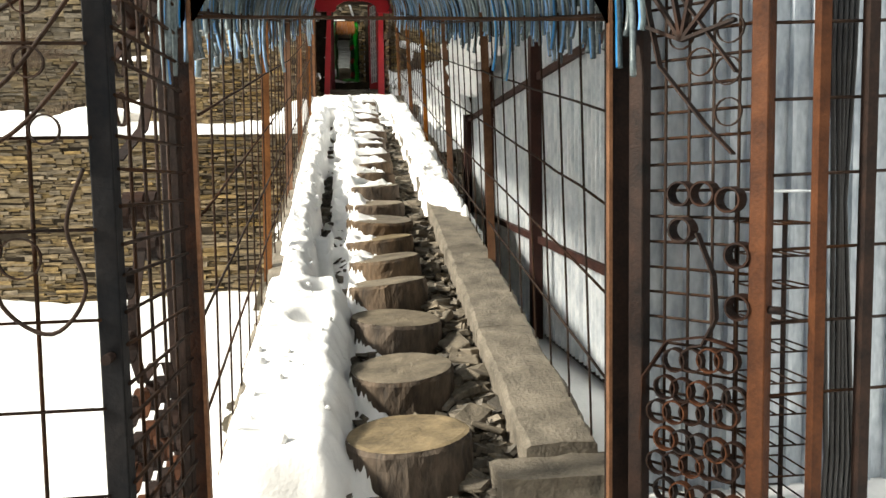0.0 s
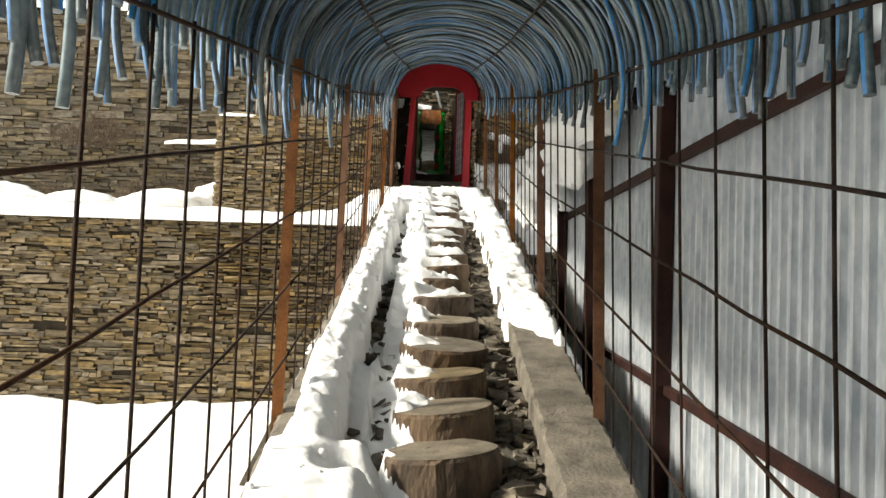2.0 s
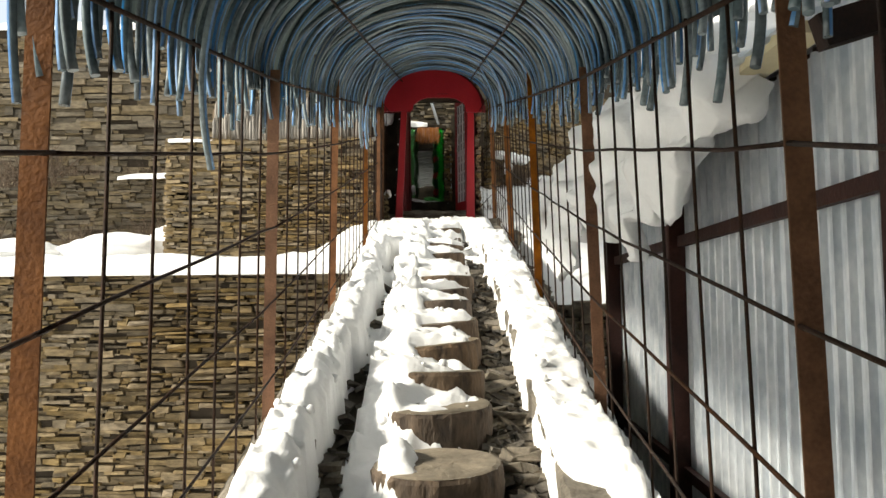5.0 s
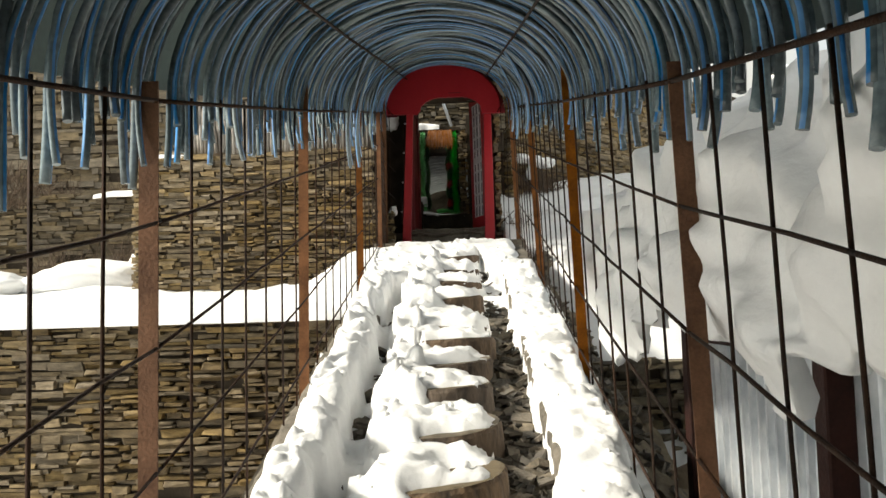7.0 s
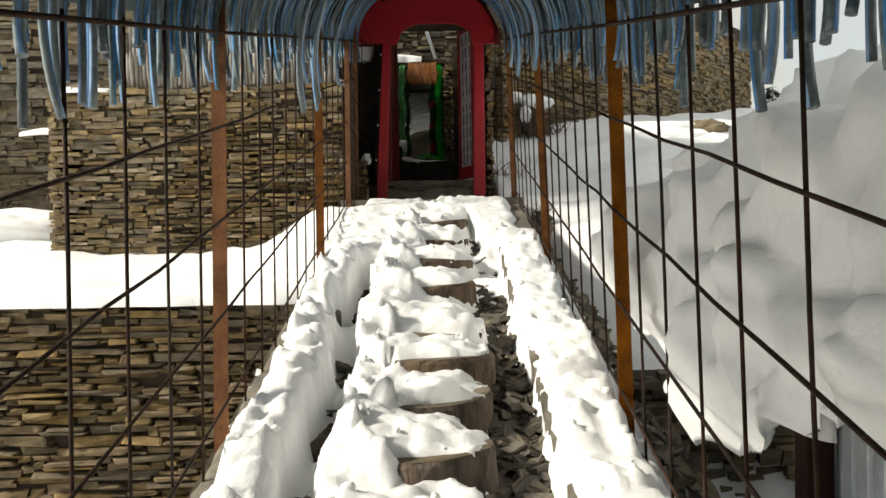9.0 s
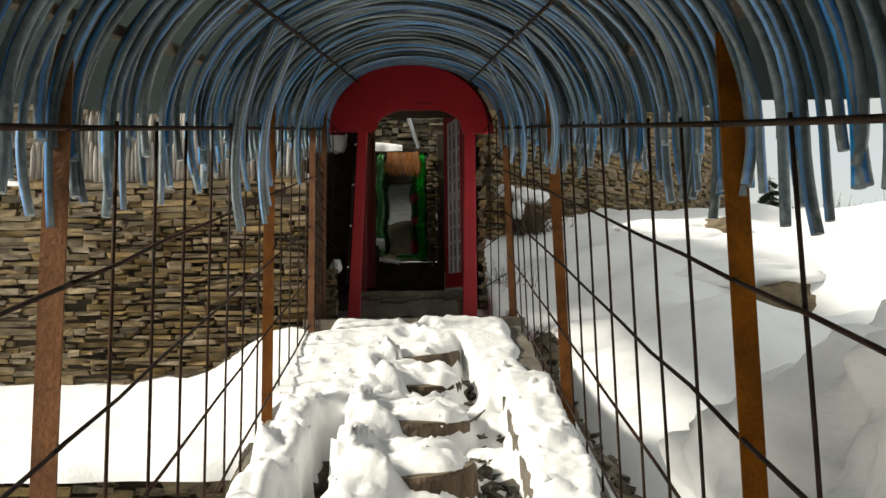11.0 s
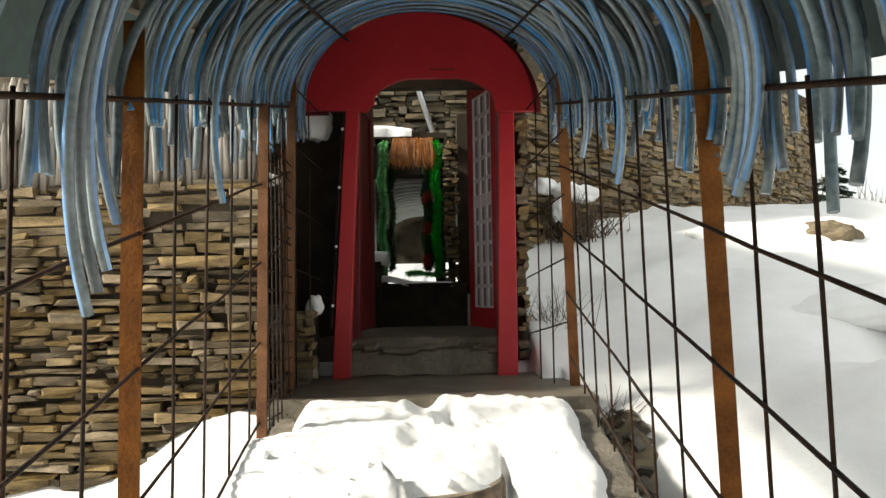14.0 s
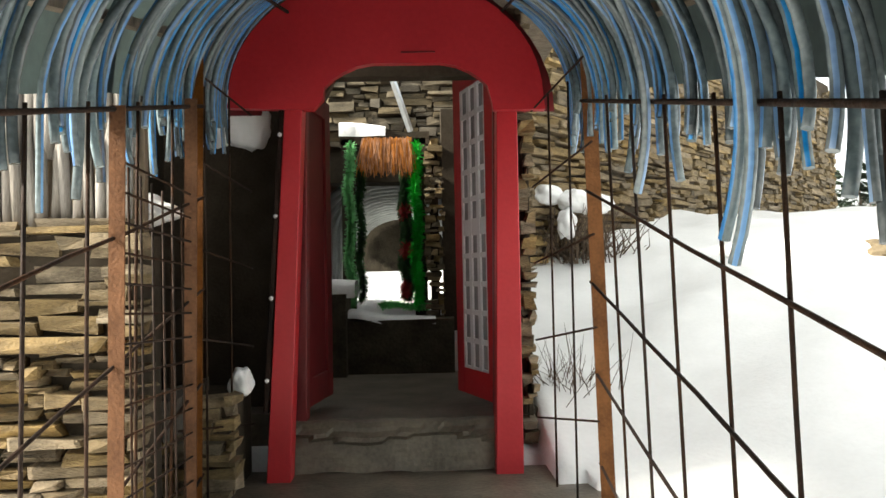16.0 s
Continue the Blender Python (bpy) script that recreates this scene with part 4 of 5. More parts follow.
stone_wall("wall_door_jamb", "narrow edge of slate wall beside the red post", 0.63, 0.71, -0.1, 2.3, 0.3, 19, 0.03, 0.07, 0.06, 0.12, depth=0.11)
# near-black wall standing in for the shaded void beside the door
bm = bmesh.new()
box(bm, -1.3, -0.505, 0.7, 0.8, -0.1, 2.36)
tagged(link("wall_recess", bm, M_CORE_SHADE), "wall standing in for the dark void beside the door", "wall", kind="structure")
# rafters inside, lit from the yard
for i, (a, b) in enumerate((((-0.42, 1.3, 2.3), (-0.62, 1.3, 1.9)), ((0.35, 1.6, 2.45), (0.66, 1.5, 1.75)))):
    bm = bmesh.new()
    beam(bm, a, b, 0.09, 0.14)
    bmesh.ops.bevel(bm, geom=bm.edges[:], offset=0.006, segments=1, affect="EDGES")
    tagged(link("roof_brace", bm, M_WOOD), "old weathered timber brace under the passage roof", "timber brace", "timber braces")
bm = bmesh.new()
beam(bm, (-0.12, 1.8, 2.5), (0.06, 2.05, 1.98), 0.035, 0.03)
tagged(link("steel_strut", bm, M_SHEET), "thin bare metal strut hanging over the inner gate", "strut")
# raised sill with snow
bm = bmesh.new()
box(bm, -0.75, 0.36, 2.05, 2.55, 0.1, 0.60, 0.01, rng)
tagged(link("inner_step", bm, M_EARTH), "tall black earth step before the inner gate", "step", kind="structure")
bm = bmesh.new()
box(bm, -1.3, -0.42, 1.9, 2.5, 0.1, 0.80, 0.01, rng)
tagged(link("inner_block", bm, M_EARTH), "dark block beside the inner gate", "block", kind="structure")
snow_strip("snow_patch", "snow left on the inner step", -0.42, 0.22, 2.06, 2.5, lambda x: 0.60 + 0.05 * sstep(-0.1, -0.4, x), 0.06, 61, 0.03)
snow_strip("snow_patch", "snow left on the dark block", -0.75, -0.36, 1.95, 2.4, lambda x: 0.80, 0.12, 62, 0.03)
# inner gate: dark frame wound with tinsel
inner = thing("inner_gate", "inner gateway wound with green tinsel and red bows", "gateway")
for a, b in (((-0.44, 2.5, 0.6), (-0.44, 2.5, 2.0)), ((0.12, 2.5, 0.6), (0.12, 2.5, 2.0)), ((-0.5, 2.5, 2.0), (0.2, 2.5, 2.0))):
    bm = bmesh.new()
    beam(bm, a, b, 0.10, 0.10, (0, 1, 0))
    part("gate_bar", bm, M_CORE_SHADE, inner)


def tinsel(pts, rad, seed, material, name, parent, per=420, leaf=0.05):
    """A fluffy rope of narrow strips around a line."""
    r = random.Random(seed)
    bm = bmesh.new()
    pts = [Vector(p) for p in pts]
    for i in range(per * (len(pts) - 1)):
        k = r.randrange(len(pts) - 1)
        c = pts[k].lerp(pts[k + 1], r.random())
        d = Vector((r.gauss(0, 1), r.gauss(0, 1), r.gauss(0, 1))).normalized()
        s = d.orthogonal().normalized() * 0.004
        e = c + d * rad * r.uniform(0.55, 1.1)
        vs = [bm.verts.new(p) for p in (c - s, c + s, e + s * 0.6 + Vector((0, 0, -0.008)), e - s * 0.6 + Vector((0, 0, -0.008)))]
        bm.faces.new(vs)
    return part(name, bm, material, parent)


def spiral(x, y, z0, z1, n=7, a=0.02):
    return [(x + a * math.sin(k * 2.2), y - 0.06 + a * math.cos(k * 2.2), z0 + (z1 - z0) * k / n) for k in range(n + 1)]


tinsel(spiral(-0.42, 2.44, 0.72, 1.95), 0.055, 1, M_GREEN, "garland", inner)
tinsel(spiral(0.09, 2.46, 0.7, 1.95), 0.06, 2, M_GREEN, "garland", inner)
tinsel(spiral(0.02, 2.5, 0.75, 1.75), 0.06, 3, M_DKGREEN, "fir_garland", inner, 600)
tinsel(spiral(-0.02, 2.56, 0.75, 1.75), 0.04, 8, M_DKGREEN, "fir_garland", inner, 500)
tinsel(spiral(-0.35, 2.56, 0.75, 1.8), 0.05, 4, M_DKGREEN, "fir_garland", inner)
tinsel([(-0.2 + 0.06 * k, 2.42, 0.70 + 0.012 * math.sin(k)) for k in range(8)], 0.04, 5, M_GREEN, "garland", inner, 160)
for i, (x, z) in enumerate(((0.0, 0.82), (0.0, 1.12), (0.0, 1.42))):
    tinsel([(x, 2.42, z - 0.03), (x + 0.01, 2.42, z + 0.04)], 0.06, 10 + i, M_REDBOW, "bow", inner, 260)
r = random.Random(5)
bm = bmesh.new()
for i in range(700):
    x, y = r.uniform(-0.32, 0.06), r.uniform(2.36, 2.44)
    z, ln = 1.98 + r.uniform(-0.04, 0.02), r.uniform(0.1, 0.27)
    dx = r.gauss(0, 0.03)
    vs = [bm.verts.new(p) for p in ((x - 0.003, y, z), (x + 0.003, y, z), (x + dx + 0.002, y - 0.02, z - ln), (x + dx - 0.002, y - 0.02, z - ln))]
    bm.faces.new(vs)
part("grass_fringe", bm, M_ORANGE, inner, "fringe of dry orange grass")
snow_strip("snow_patch", "cap of snow on the inner gate", -0.5, -0.14, 2.38, 2.6, lambda x: 2.04, 0.10, 63, 0.03)
# stacked slate pillar and back wall of the yard
stone_wall("wall_inner_pillar", "lit pillar of stacked slate beside the inner gate", 0.155, 0.30, 0.5, 1.95, 2.3, 15, 0.03, 0.06, 0.05, 0.14, depth=0.4)
# yard wall takes the darker slate for shade under the passage roof
stone_wall("wall_yard_back", "tan slate wall above the inner gate", -1.3, 0.95, 2.0, 3.0, 2.75, 16, 0.04, 0.08, 0.1, 0.3, joined=M_SLATE_SHADE)
# dark board that paints in the shade right of the pillar
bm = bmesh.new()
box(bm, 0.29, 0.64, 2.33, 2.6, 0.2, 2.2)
tagged(link("wall_yard_corner", bm, M_CORE_SHADE), "board coloured dark for the shade in the yard corner", "wall", kind="structure")
# second tunnel beyond the inner gate
t = thing("second_pipe_tunnel", "further vault of pale bent pipes beyond the inner gate", "roof")
for k in range(16):
    bm = bmesh.new()
    y = 3.2 + k * 0.33
    tube(bm, [(-0.15 + 0.65 * math.cos(math.pi * j / 14), y, 1.25 + 0.55 * math.sin(math.pi * j / 14) ** 0.8 - (0.5 if j in (0, 14) else 0)) for j in range(15)], 0.03, 6)
    part("hoop", bm, M_HOOP, t)
for side in (-1, 1):
    for k in range(9):
        bm = bmesh.new()
        y = 3.3 + k * 0.6
        tube(bm, [(-0.15 + side * 0.66, y, 0.5), (-0.15 + side * 0.66, y, 1.3)], 0.008, 5)
        part("upright_rod", bm, M_ROD, t)
# dark shell added around the hoops to keep sky light out
bm = bmesh.new()
rows = [[bm.verts.new((-0.15 + 0.74 * math.cos(math.pi * j / 14), y, 1.2 + 0.66 * math.sin(math.pi * j / 14))) for j in range(-2, 14)] for y in (2.95, 5.5, 8.6)]
for p, q in zip(rows, rows[1:]):
    for k in range(15):
        bm.faces.new((p[k], p[k + 1], q[k + 1], q[k]))
bmesh.ops.solidify(bm, geom=bm.faces[:], thickness=0.01)
part("cover_sheet", bm, M_EARTH, t)
# dark boards added to block light from the far end and sides
bm = bmesh.new()
box(bm, -1.2, 0.9, 8.62, 8.68, 1.0, 2.3)
part("end_blocker", bm, M_EARTH, t)
for xx in (-0.95, 0.62):
    bm = bmesh.new()
    box(bm, xx, xx + 0.04, 2.95, 8.6, 0.4, 1.25 if xx > 0 else 0.95)
    part("side_blocker", bm, M_EARTH, t)
snow_strip("snow_patch", "snow on the path of the second tunnel", -0.8, 0.5, 2.9, 9.0, lambda x: 0.5, 0.12, 64, 0.1)
# snow lump and low stones left of the door
def snow_lump(c, s, seed, label):
    bm = bmesh.new()
    bmesh.ops.create_icosphere(bm, subdivisions=4, radius=1)
    for v in bm.verts:
        k = 1 + 0.28 * fbm(v.co.x + seed, v.co.y, v.co.z, 1.2, 3)
        v.co = Vector((v.co.x * s[0] * k + c[0], v.co.y * s[1] * k + c[1], max(v.co.z, -0.75) * s[2] * k + c[2]))
    return tagged(link("snow_lump", bm, M_SNOW, smooth=True), label, "snow", kind="stuff")


snow_lump((-0.78, 0.28, 1.72), (0.16, 0.14, 0.17), 3, "snow lump lodged beside the red hood")
snow_lump((-0.70, -0.1, 0.45), (0.05, 0.07, 0.07), 4, "small snow lump on the low stones by the door")
snow_lump((-1.02, -0.55, 1.2), (0.18, 0.12, 0.07), 6, "snow lump on the end of the slate wall")
stone_wall("wall_low_by_door", "low stub of stacked slate beside the door", -1.05, -0.67, -0.15, 0.44, -0.35, 17, 0.03, 0.06, 0.08, 0.22, depth=0.5)
bm = bmesh.new()
box(bm, -0.99, -0.86, -0.62, 0.0, 0.3, 0.46, 0.02, rng)
tagged(link("stone_shelf", bm, M_RUBBLE), "slate coping beside the doorway", "stone")


# stakes leaning on top of the upper left wall ---------------------------
t = thing("stake_fence", "two tiers of grey split stakes above the slate wall", "stake fence")
sr = random.Random(91)
smesh = []
for i in range(8):
    bm = bmesh.new()
    tube(bm, [(0, 0, 0), (0.004 * sr.uniform(-1, 1), 0, 0.12), (0, 0, 0.26), (0.004, 0, 0.33)], 0.02, 6, radii=[0.019, 0.021, 0.02, 0.005])
    me = bpy.data.meshes.new("stake")
    bm.to_mesh(me)
    bm.free()
    me.materials.append(M_STAKE)
    smesh.append(me)
for tier, (z, yy) in enumerate(((1.12, -0.93), (1.37, -0.85))):
    x = -3.05
    while x < -0.9:
        ob = new("stake", smesh[sr.randrange(8)])
        ob.parent = t
        ob.location = (x, yy + sr.uniform(-0.02, 0.02), z + sr.uniform(-0.02, 0.02))
        ob.rotation_euler = (sr.uniform(-0.06, 0.02), sr.uniform(-0.05, 0.05), sr.uniform(0, 6))
        ob.scale = (1, 1, sr.uniform(0.9, 1.15))
        x += sr.uniform(0.036, 0.046)
bm = bmesh.new()
box(bm, -3.1, -0.88, -0.82, -0.78, 1.0, 1.58)
part("back_board", bm, M_WOOD, t)

# metal shed ------------------------------------------------------------
shed = thing("metal_shed", "long shed clad in ribbed galvanised sheet on maroon posts", "shed")
SX = 1.36


def ribbed(bm, y0, y1, z0, z1, x, pitch=0.09):
    pts, y = [], y0
    while y < y1 - 1e-4:
        for dy, dx in ((0, 0), (0.052, 0), (0.058, -0.024), (0.076, -0.024), (0.082, 0)):
            if y + dy <= y1:
                pts.append((x + dx, y + dy))
        y += pitch
    pts.append((x, y1))
    lo = [bm.verts.new((px, py, z0)) for px, py in pts]
    mid = [bm.verts.new((px + 0.004 * N(py, 1, 0, 2), py, (z0 + z1) / 2)) for px, py in pts]
    hi = [bm.verts.new((px, py, z1)) for px, py in pts]
    for a, b in ((lo, mid), (mid, hi)):
        for k in range(len(pts) - 1):
            bm.faces.new((a[k], b[k], b[k + 1], a[k + 1]))


y = -12.93
while y < -6.25:
    bm = bmesh.new()
    ribbed(bm, y, min(y + 1.0, -6.2), -2.85, -0.3, SX + random.Random(int(y * 10)).uniform(0, 0.004))
    part("wall_sheet", bm, M_SHEET, shed)
    y += 1.0
for k in range(5):
    bm = bmesh.new()
    ribbed(bm, 0, 1.0, -3.15, -0.1 + 0.25 * k, 0)
    for v in bm.verts:
        v.co = Vector((0.93 + k + v.co.y, -12.95 + v.co.x, v.co.z))
    part("front_sheet", bm, M_BLUESHEET_SHADE, shed)
bm = bmesh.new()
box(bm, 0.93, 5.9, -12.93, -12.9, -3.15, -0.12)
part("front_backing", bm, M_DARKRUST, shed)
bm = bmesh.new()
box(bm, SX + 0.05, 5.5, -6.24, -6.2, -2.9, -0.3)
part("end_wall", bm, M_SHEET, shed)
bm = bmesh.new()
box(bm, SX + 0.02, SX + 0.05, -12.85, -6.25, -2.9, -0.25)
part("wall_backing", bm, M_DARKRUST, shed)
for y in (-6.25, -7.75, -9.82, -12.2):
    bm = bmesh.new()
    box(bm, SX - 0.115, SX - 0.025, y - 0.045, y + 0.045, -3.2, -0.42 if y > -9 else -0.40)
    bmesh.ops.bevel(bm, geom=bm.edges[:], offset=0.006, segments=1, affect="EDGES")
    part("post", bm, M_MAROON, shed)
for (z0, z1) in ((-0.86, -0.76), (-1.94, -2.18)):
    for a, b in zip((-6.3, -7.8, -9.87, -12.2), (-7.7, -9.77, -12.15, -12.9)):
        bm = bmesh.new()
        za, zb = (z0 + (z1 - z0) * (a + 6.3) / -6.0, z0 + (z1 - z0) * (b + 6.3) / -6.0)
        beam(bm, (SX - 0.05, a, za), (SX - 0.05, b, zb), 0.035, 0.055)
        part("rail", bm, M_MAROON, shed)


def roof_z(x):
    return -0.44 + 0.30 * (x - 1.05)


bm = bmesh.new()
xs = steps_of(1.02, 6.0, 0.5)
yy, prof = -13.15, []
while yy < -4.85:
    prof += [(yy, 0), (yy + 0.12, 0), (yy + 0.14, 0.025), (yy + 0.18, 0.025)]
    yy += 0.2
rows = [[bm.verts.new((x, py, roof_z(x) + 0.07 + pz)) for py, pz in prof] for x in (1.02, 6.0)]
for k in range(len(prof) - 1):
    bm.faces.new((rows[0][k], rows[0][k + 1], rows[1][k + 1], rows[1][k]))
bmesh.ops.solidify(bm, geom=bm.faces[:], thickness=0.004)
part("roof_sheet", bm, M_SHEET, shed, "ribbed roof sheet")
for y in (-5.0, -6.25, -7.75, -9.82, -12.2):
    bm = bmesh.new()
    beam(bm, (1.08, y, roof_z(1.08)), (5.5, y, roof_z(5.5)), 0.06, 0.09)
    part("rafter", bm, M_DARKRUST, shed)
for x in (1.12, 1.9):
    bm = bmesh.new()
    beam(bm, (x, -9.7, roof_z(x) + 0.048), (x, -4.9, roof_z(x) + 0.048), 0.11, 0.035)
    part("purlin", bm, M_CREAM, shed, "cream painted eave board")

# slab of snow sliding off the shed roof
verts, faces = [], []
ys = steps_of(-9.3, -4.7, 0.04)
for y in ys:
    end = min(1.0, 1.6 * math.sqrt(max(0.0, (y + 9.3) / 1.3)), 1.0 * math.sqrt(max(0.0, (-4.7 - y) / 1.5)))
    droop = lerp_table([(-9.3, 0.12), (-8.7, 0.44), (-8.2, 0.62), (-7.75, 0.40), (-7.3, 0.42), (-6.75, 0.5), (-6.25, 0.70), (-5.7, 0.45), (-5.0, 0.34), (-4.7, 0.2)], y) + 0.07 * N(y, 2, 0, 3) + 0.07 * N(y, 5, 0, 9)
    th = 0.36 * end
    zr = roof_z(1.05) + 0.11 - 0.12 * sstep(-5.6, -4.5, y)
    prof = [(3.6, roof_z(3.6) + 0.10), (3.6, roof_z(3.6) + 0.12 + th * 1.3), (2.6, roof_z(2.6) + 0.12 + th * 1.25), (1.9, roof_z(1.9) + 0.12 + th * 1.15), (1.5, roof_z(1.5) + 0.12 + th), (1.22, roof_z(1.22) + 0.11 + th * 0.85),
            (1.02, zr + th * 0.5), (0.93, zr), (0.90, zr - droop * 0.35), (0.91, zr - droop * 0.7), (0.96, zr - droop), (1.03, zr - droop * 1.0), (1.10, zr - droop * 0.6), (1.15, zr - 0.05), (1.3, roof_z(1.3) + 0.105)]
    # resample the outline
    fine = []
    for (a, b), (c, d) in zip(prof, prof[1:]):
        m = {0: 2, 1: 8, 2: 7, 3: 7, 4: 7, 5: 7, 6: 6, 7: 8, 8: 8, 9: 8, 10: 4, 11: 6, 12: 5, 13: 2}[prof.index((a, b))]
        fine += [(a + (c - a) * q / m, b + (d - b) * q / m) for q in range(m)]
    for i, (x, z) in enumerate(fine):
        g = 1.0 if 4 < i < len(fine) - 4 else 0.0
        lump = 0.13 * N(x, y, z, 2.2) + 0.09 * N(x + 7, y, z, 4.6) + 0.05 * N(x + 3, y, z, 8.5) + 0.02 * N(x, y, z, 17)
        verts.append((x - g * lump + g * 0.04 * fbm(x, y, z, 1.9), y + g * 0.08 * N(x, y, z, 3), z + g * (lump * 0.7 + 0.02 * N(x, y, z, 9))))
    nf = len(fine)
for j in range(len(ys) - 1):
    for i in range(nf - 1):
        faces.append((j * nf + i, (j + 1) * nf + i, (j + 1) * nf + i + 1, j * nf + i + 1))
faces.append(tuple(range(nf)))
faces.append(tuple(range((len(ys) - 1) * nf, len(ys) * nf))[::-1])
me = bpy.data.meshes.new("roof_snow")
me.from_pydata(verts, [], faces)
me.polygons.foreach_set("use_smooth", [True] * len(faces))
me.materials.append(M_SNOW)
tagged(new("roof_snow", me), "thick slab of snow sliding off the shed roof edge", "snow", kind="stuff")

# timber lying under the roof edge
for i, (a, b, r0) in enumerate((((0.98, -5.9, -1.78), (2.4, -4.9, -1.55), 0.07), ((0.96, -5.6, -1.95), (2.3, -4.5, -1.72), 0.06), ((1.05, -6.05, -2.0), (2.2, -5.2, -1.9), 0.055))):
    bm = bmesh.new()
    tube(bm, [a, [(p + q) / 2 + 0.02 for p, q in zip(a, b)], b], r0, 9, radii=[r0, r0 * 0.95, r0 * 0.8])
    tagged(link("timber_log", bm, M_WOOD), "weathered brown timber pole lying by the shed", "timber", "poles by the shed")
stone_wall("wall_shed_end", "stacked stones beneath the shed end, coloured as in shade", 0.95, 3.2, -2.4, -1.15, -4.3, 18, 0.04, 0.08, 0.1, 0.3, joined=M_SLATE_SHADE)


# gate at the foot ------------------------------------------------------
gate = thing("gate_portal", "heavy rusted steel gate frame at the tunnel mouth", "gate")
for sx, x in ((-1, -0.785), (1, 0.84)):
    bm = bmesh.new()
    box(bm, x - 0.038, x + 0.038, -13.11, -13.03, -3.15, -0.78)
    part("post", bm, M_DARKRUST, gate)
    bm = bmesh.new()
    box(bm, x - 0.044 * sx - 0.008, x - 0.044 * sx + 0.005, -13.13, -13.095, -3.15, -0.85)
    part("edge_angle", bm, M_RUST, gate, "orange rusted angle edge")
    bm = bmesh.new()
    vs = [bm.verts.new(p) for p in ((x - 0.11, -13.12, -0.93), (x + 0.11, -13.12, -0.93), (x + 0.06, -13.12, -1.02), (x - 0.06, -13.12, -1.02))]
    bm.faces.new(vs)
    bmesh.ops.solidify(bm, geom=bm.faces[:], thickness=0.01)
    part("corner_plate", bm, M_RUST, gate, "orange rusted corner plate")
bm = bmesh.new()
tube(bm, [(0.04 + 0.83 * math.cos(math.pi * k / 16), -13.2, -0.9 + 0.72 * math.sin(math.pi * k / 16)) for k in range(17)], 0.02, 6)
part("arch_bar", bm, M_DARKRUST, gate)
bm = bmesh.new()
box(bm, -0.73, 0.79, -13.10, -13.08, -1.005, -0.995)
part("tie_rod", bm, M_ROD, gate)


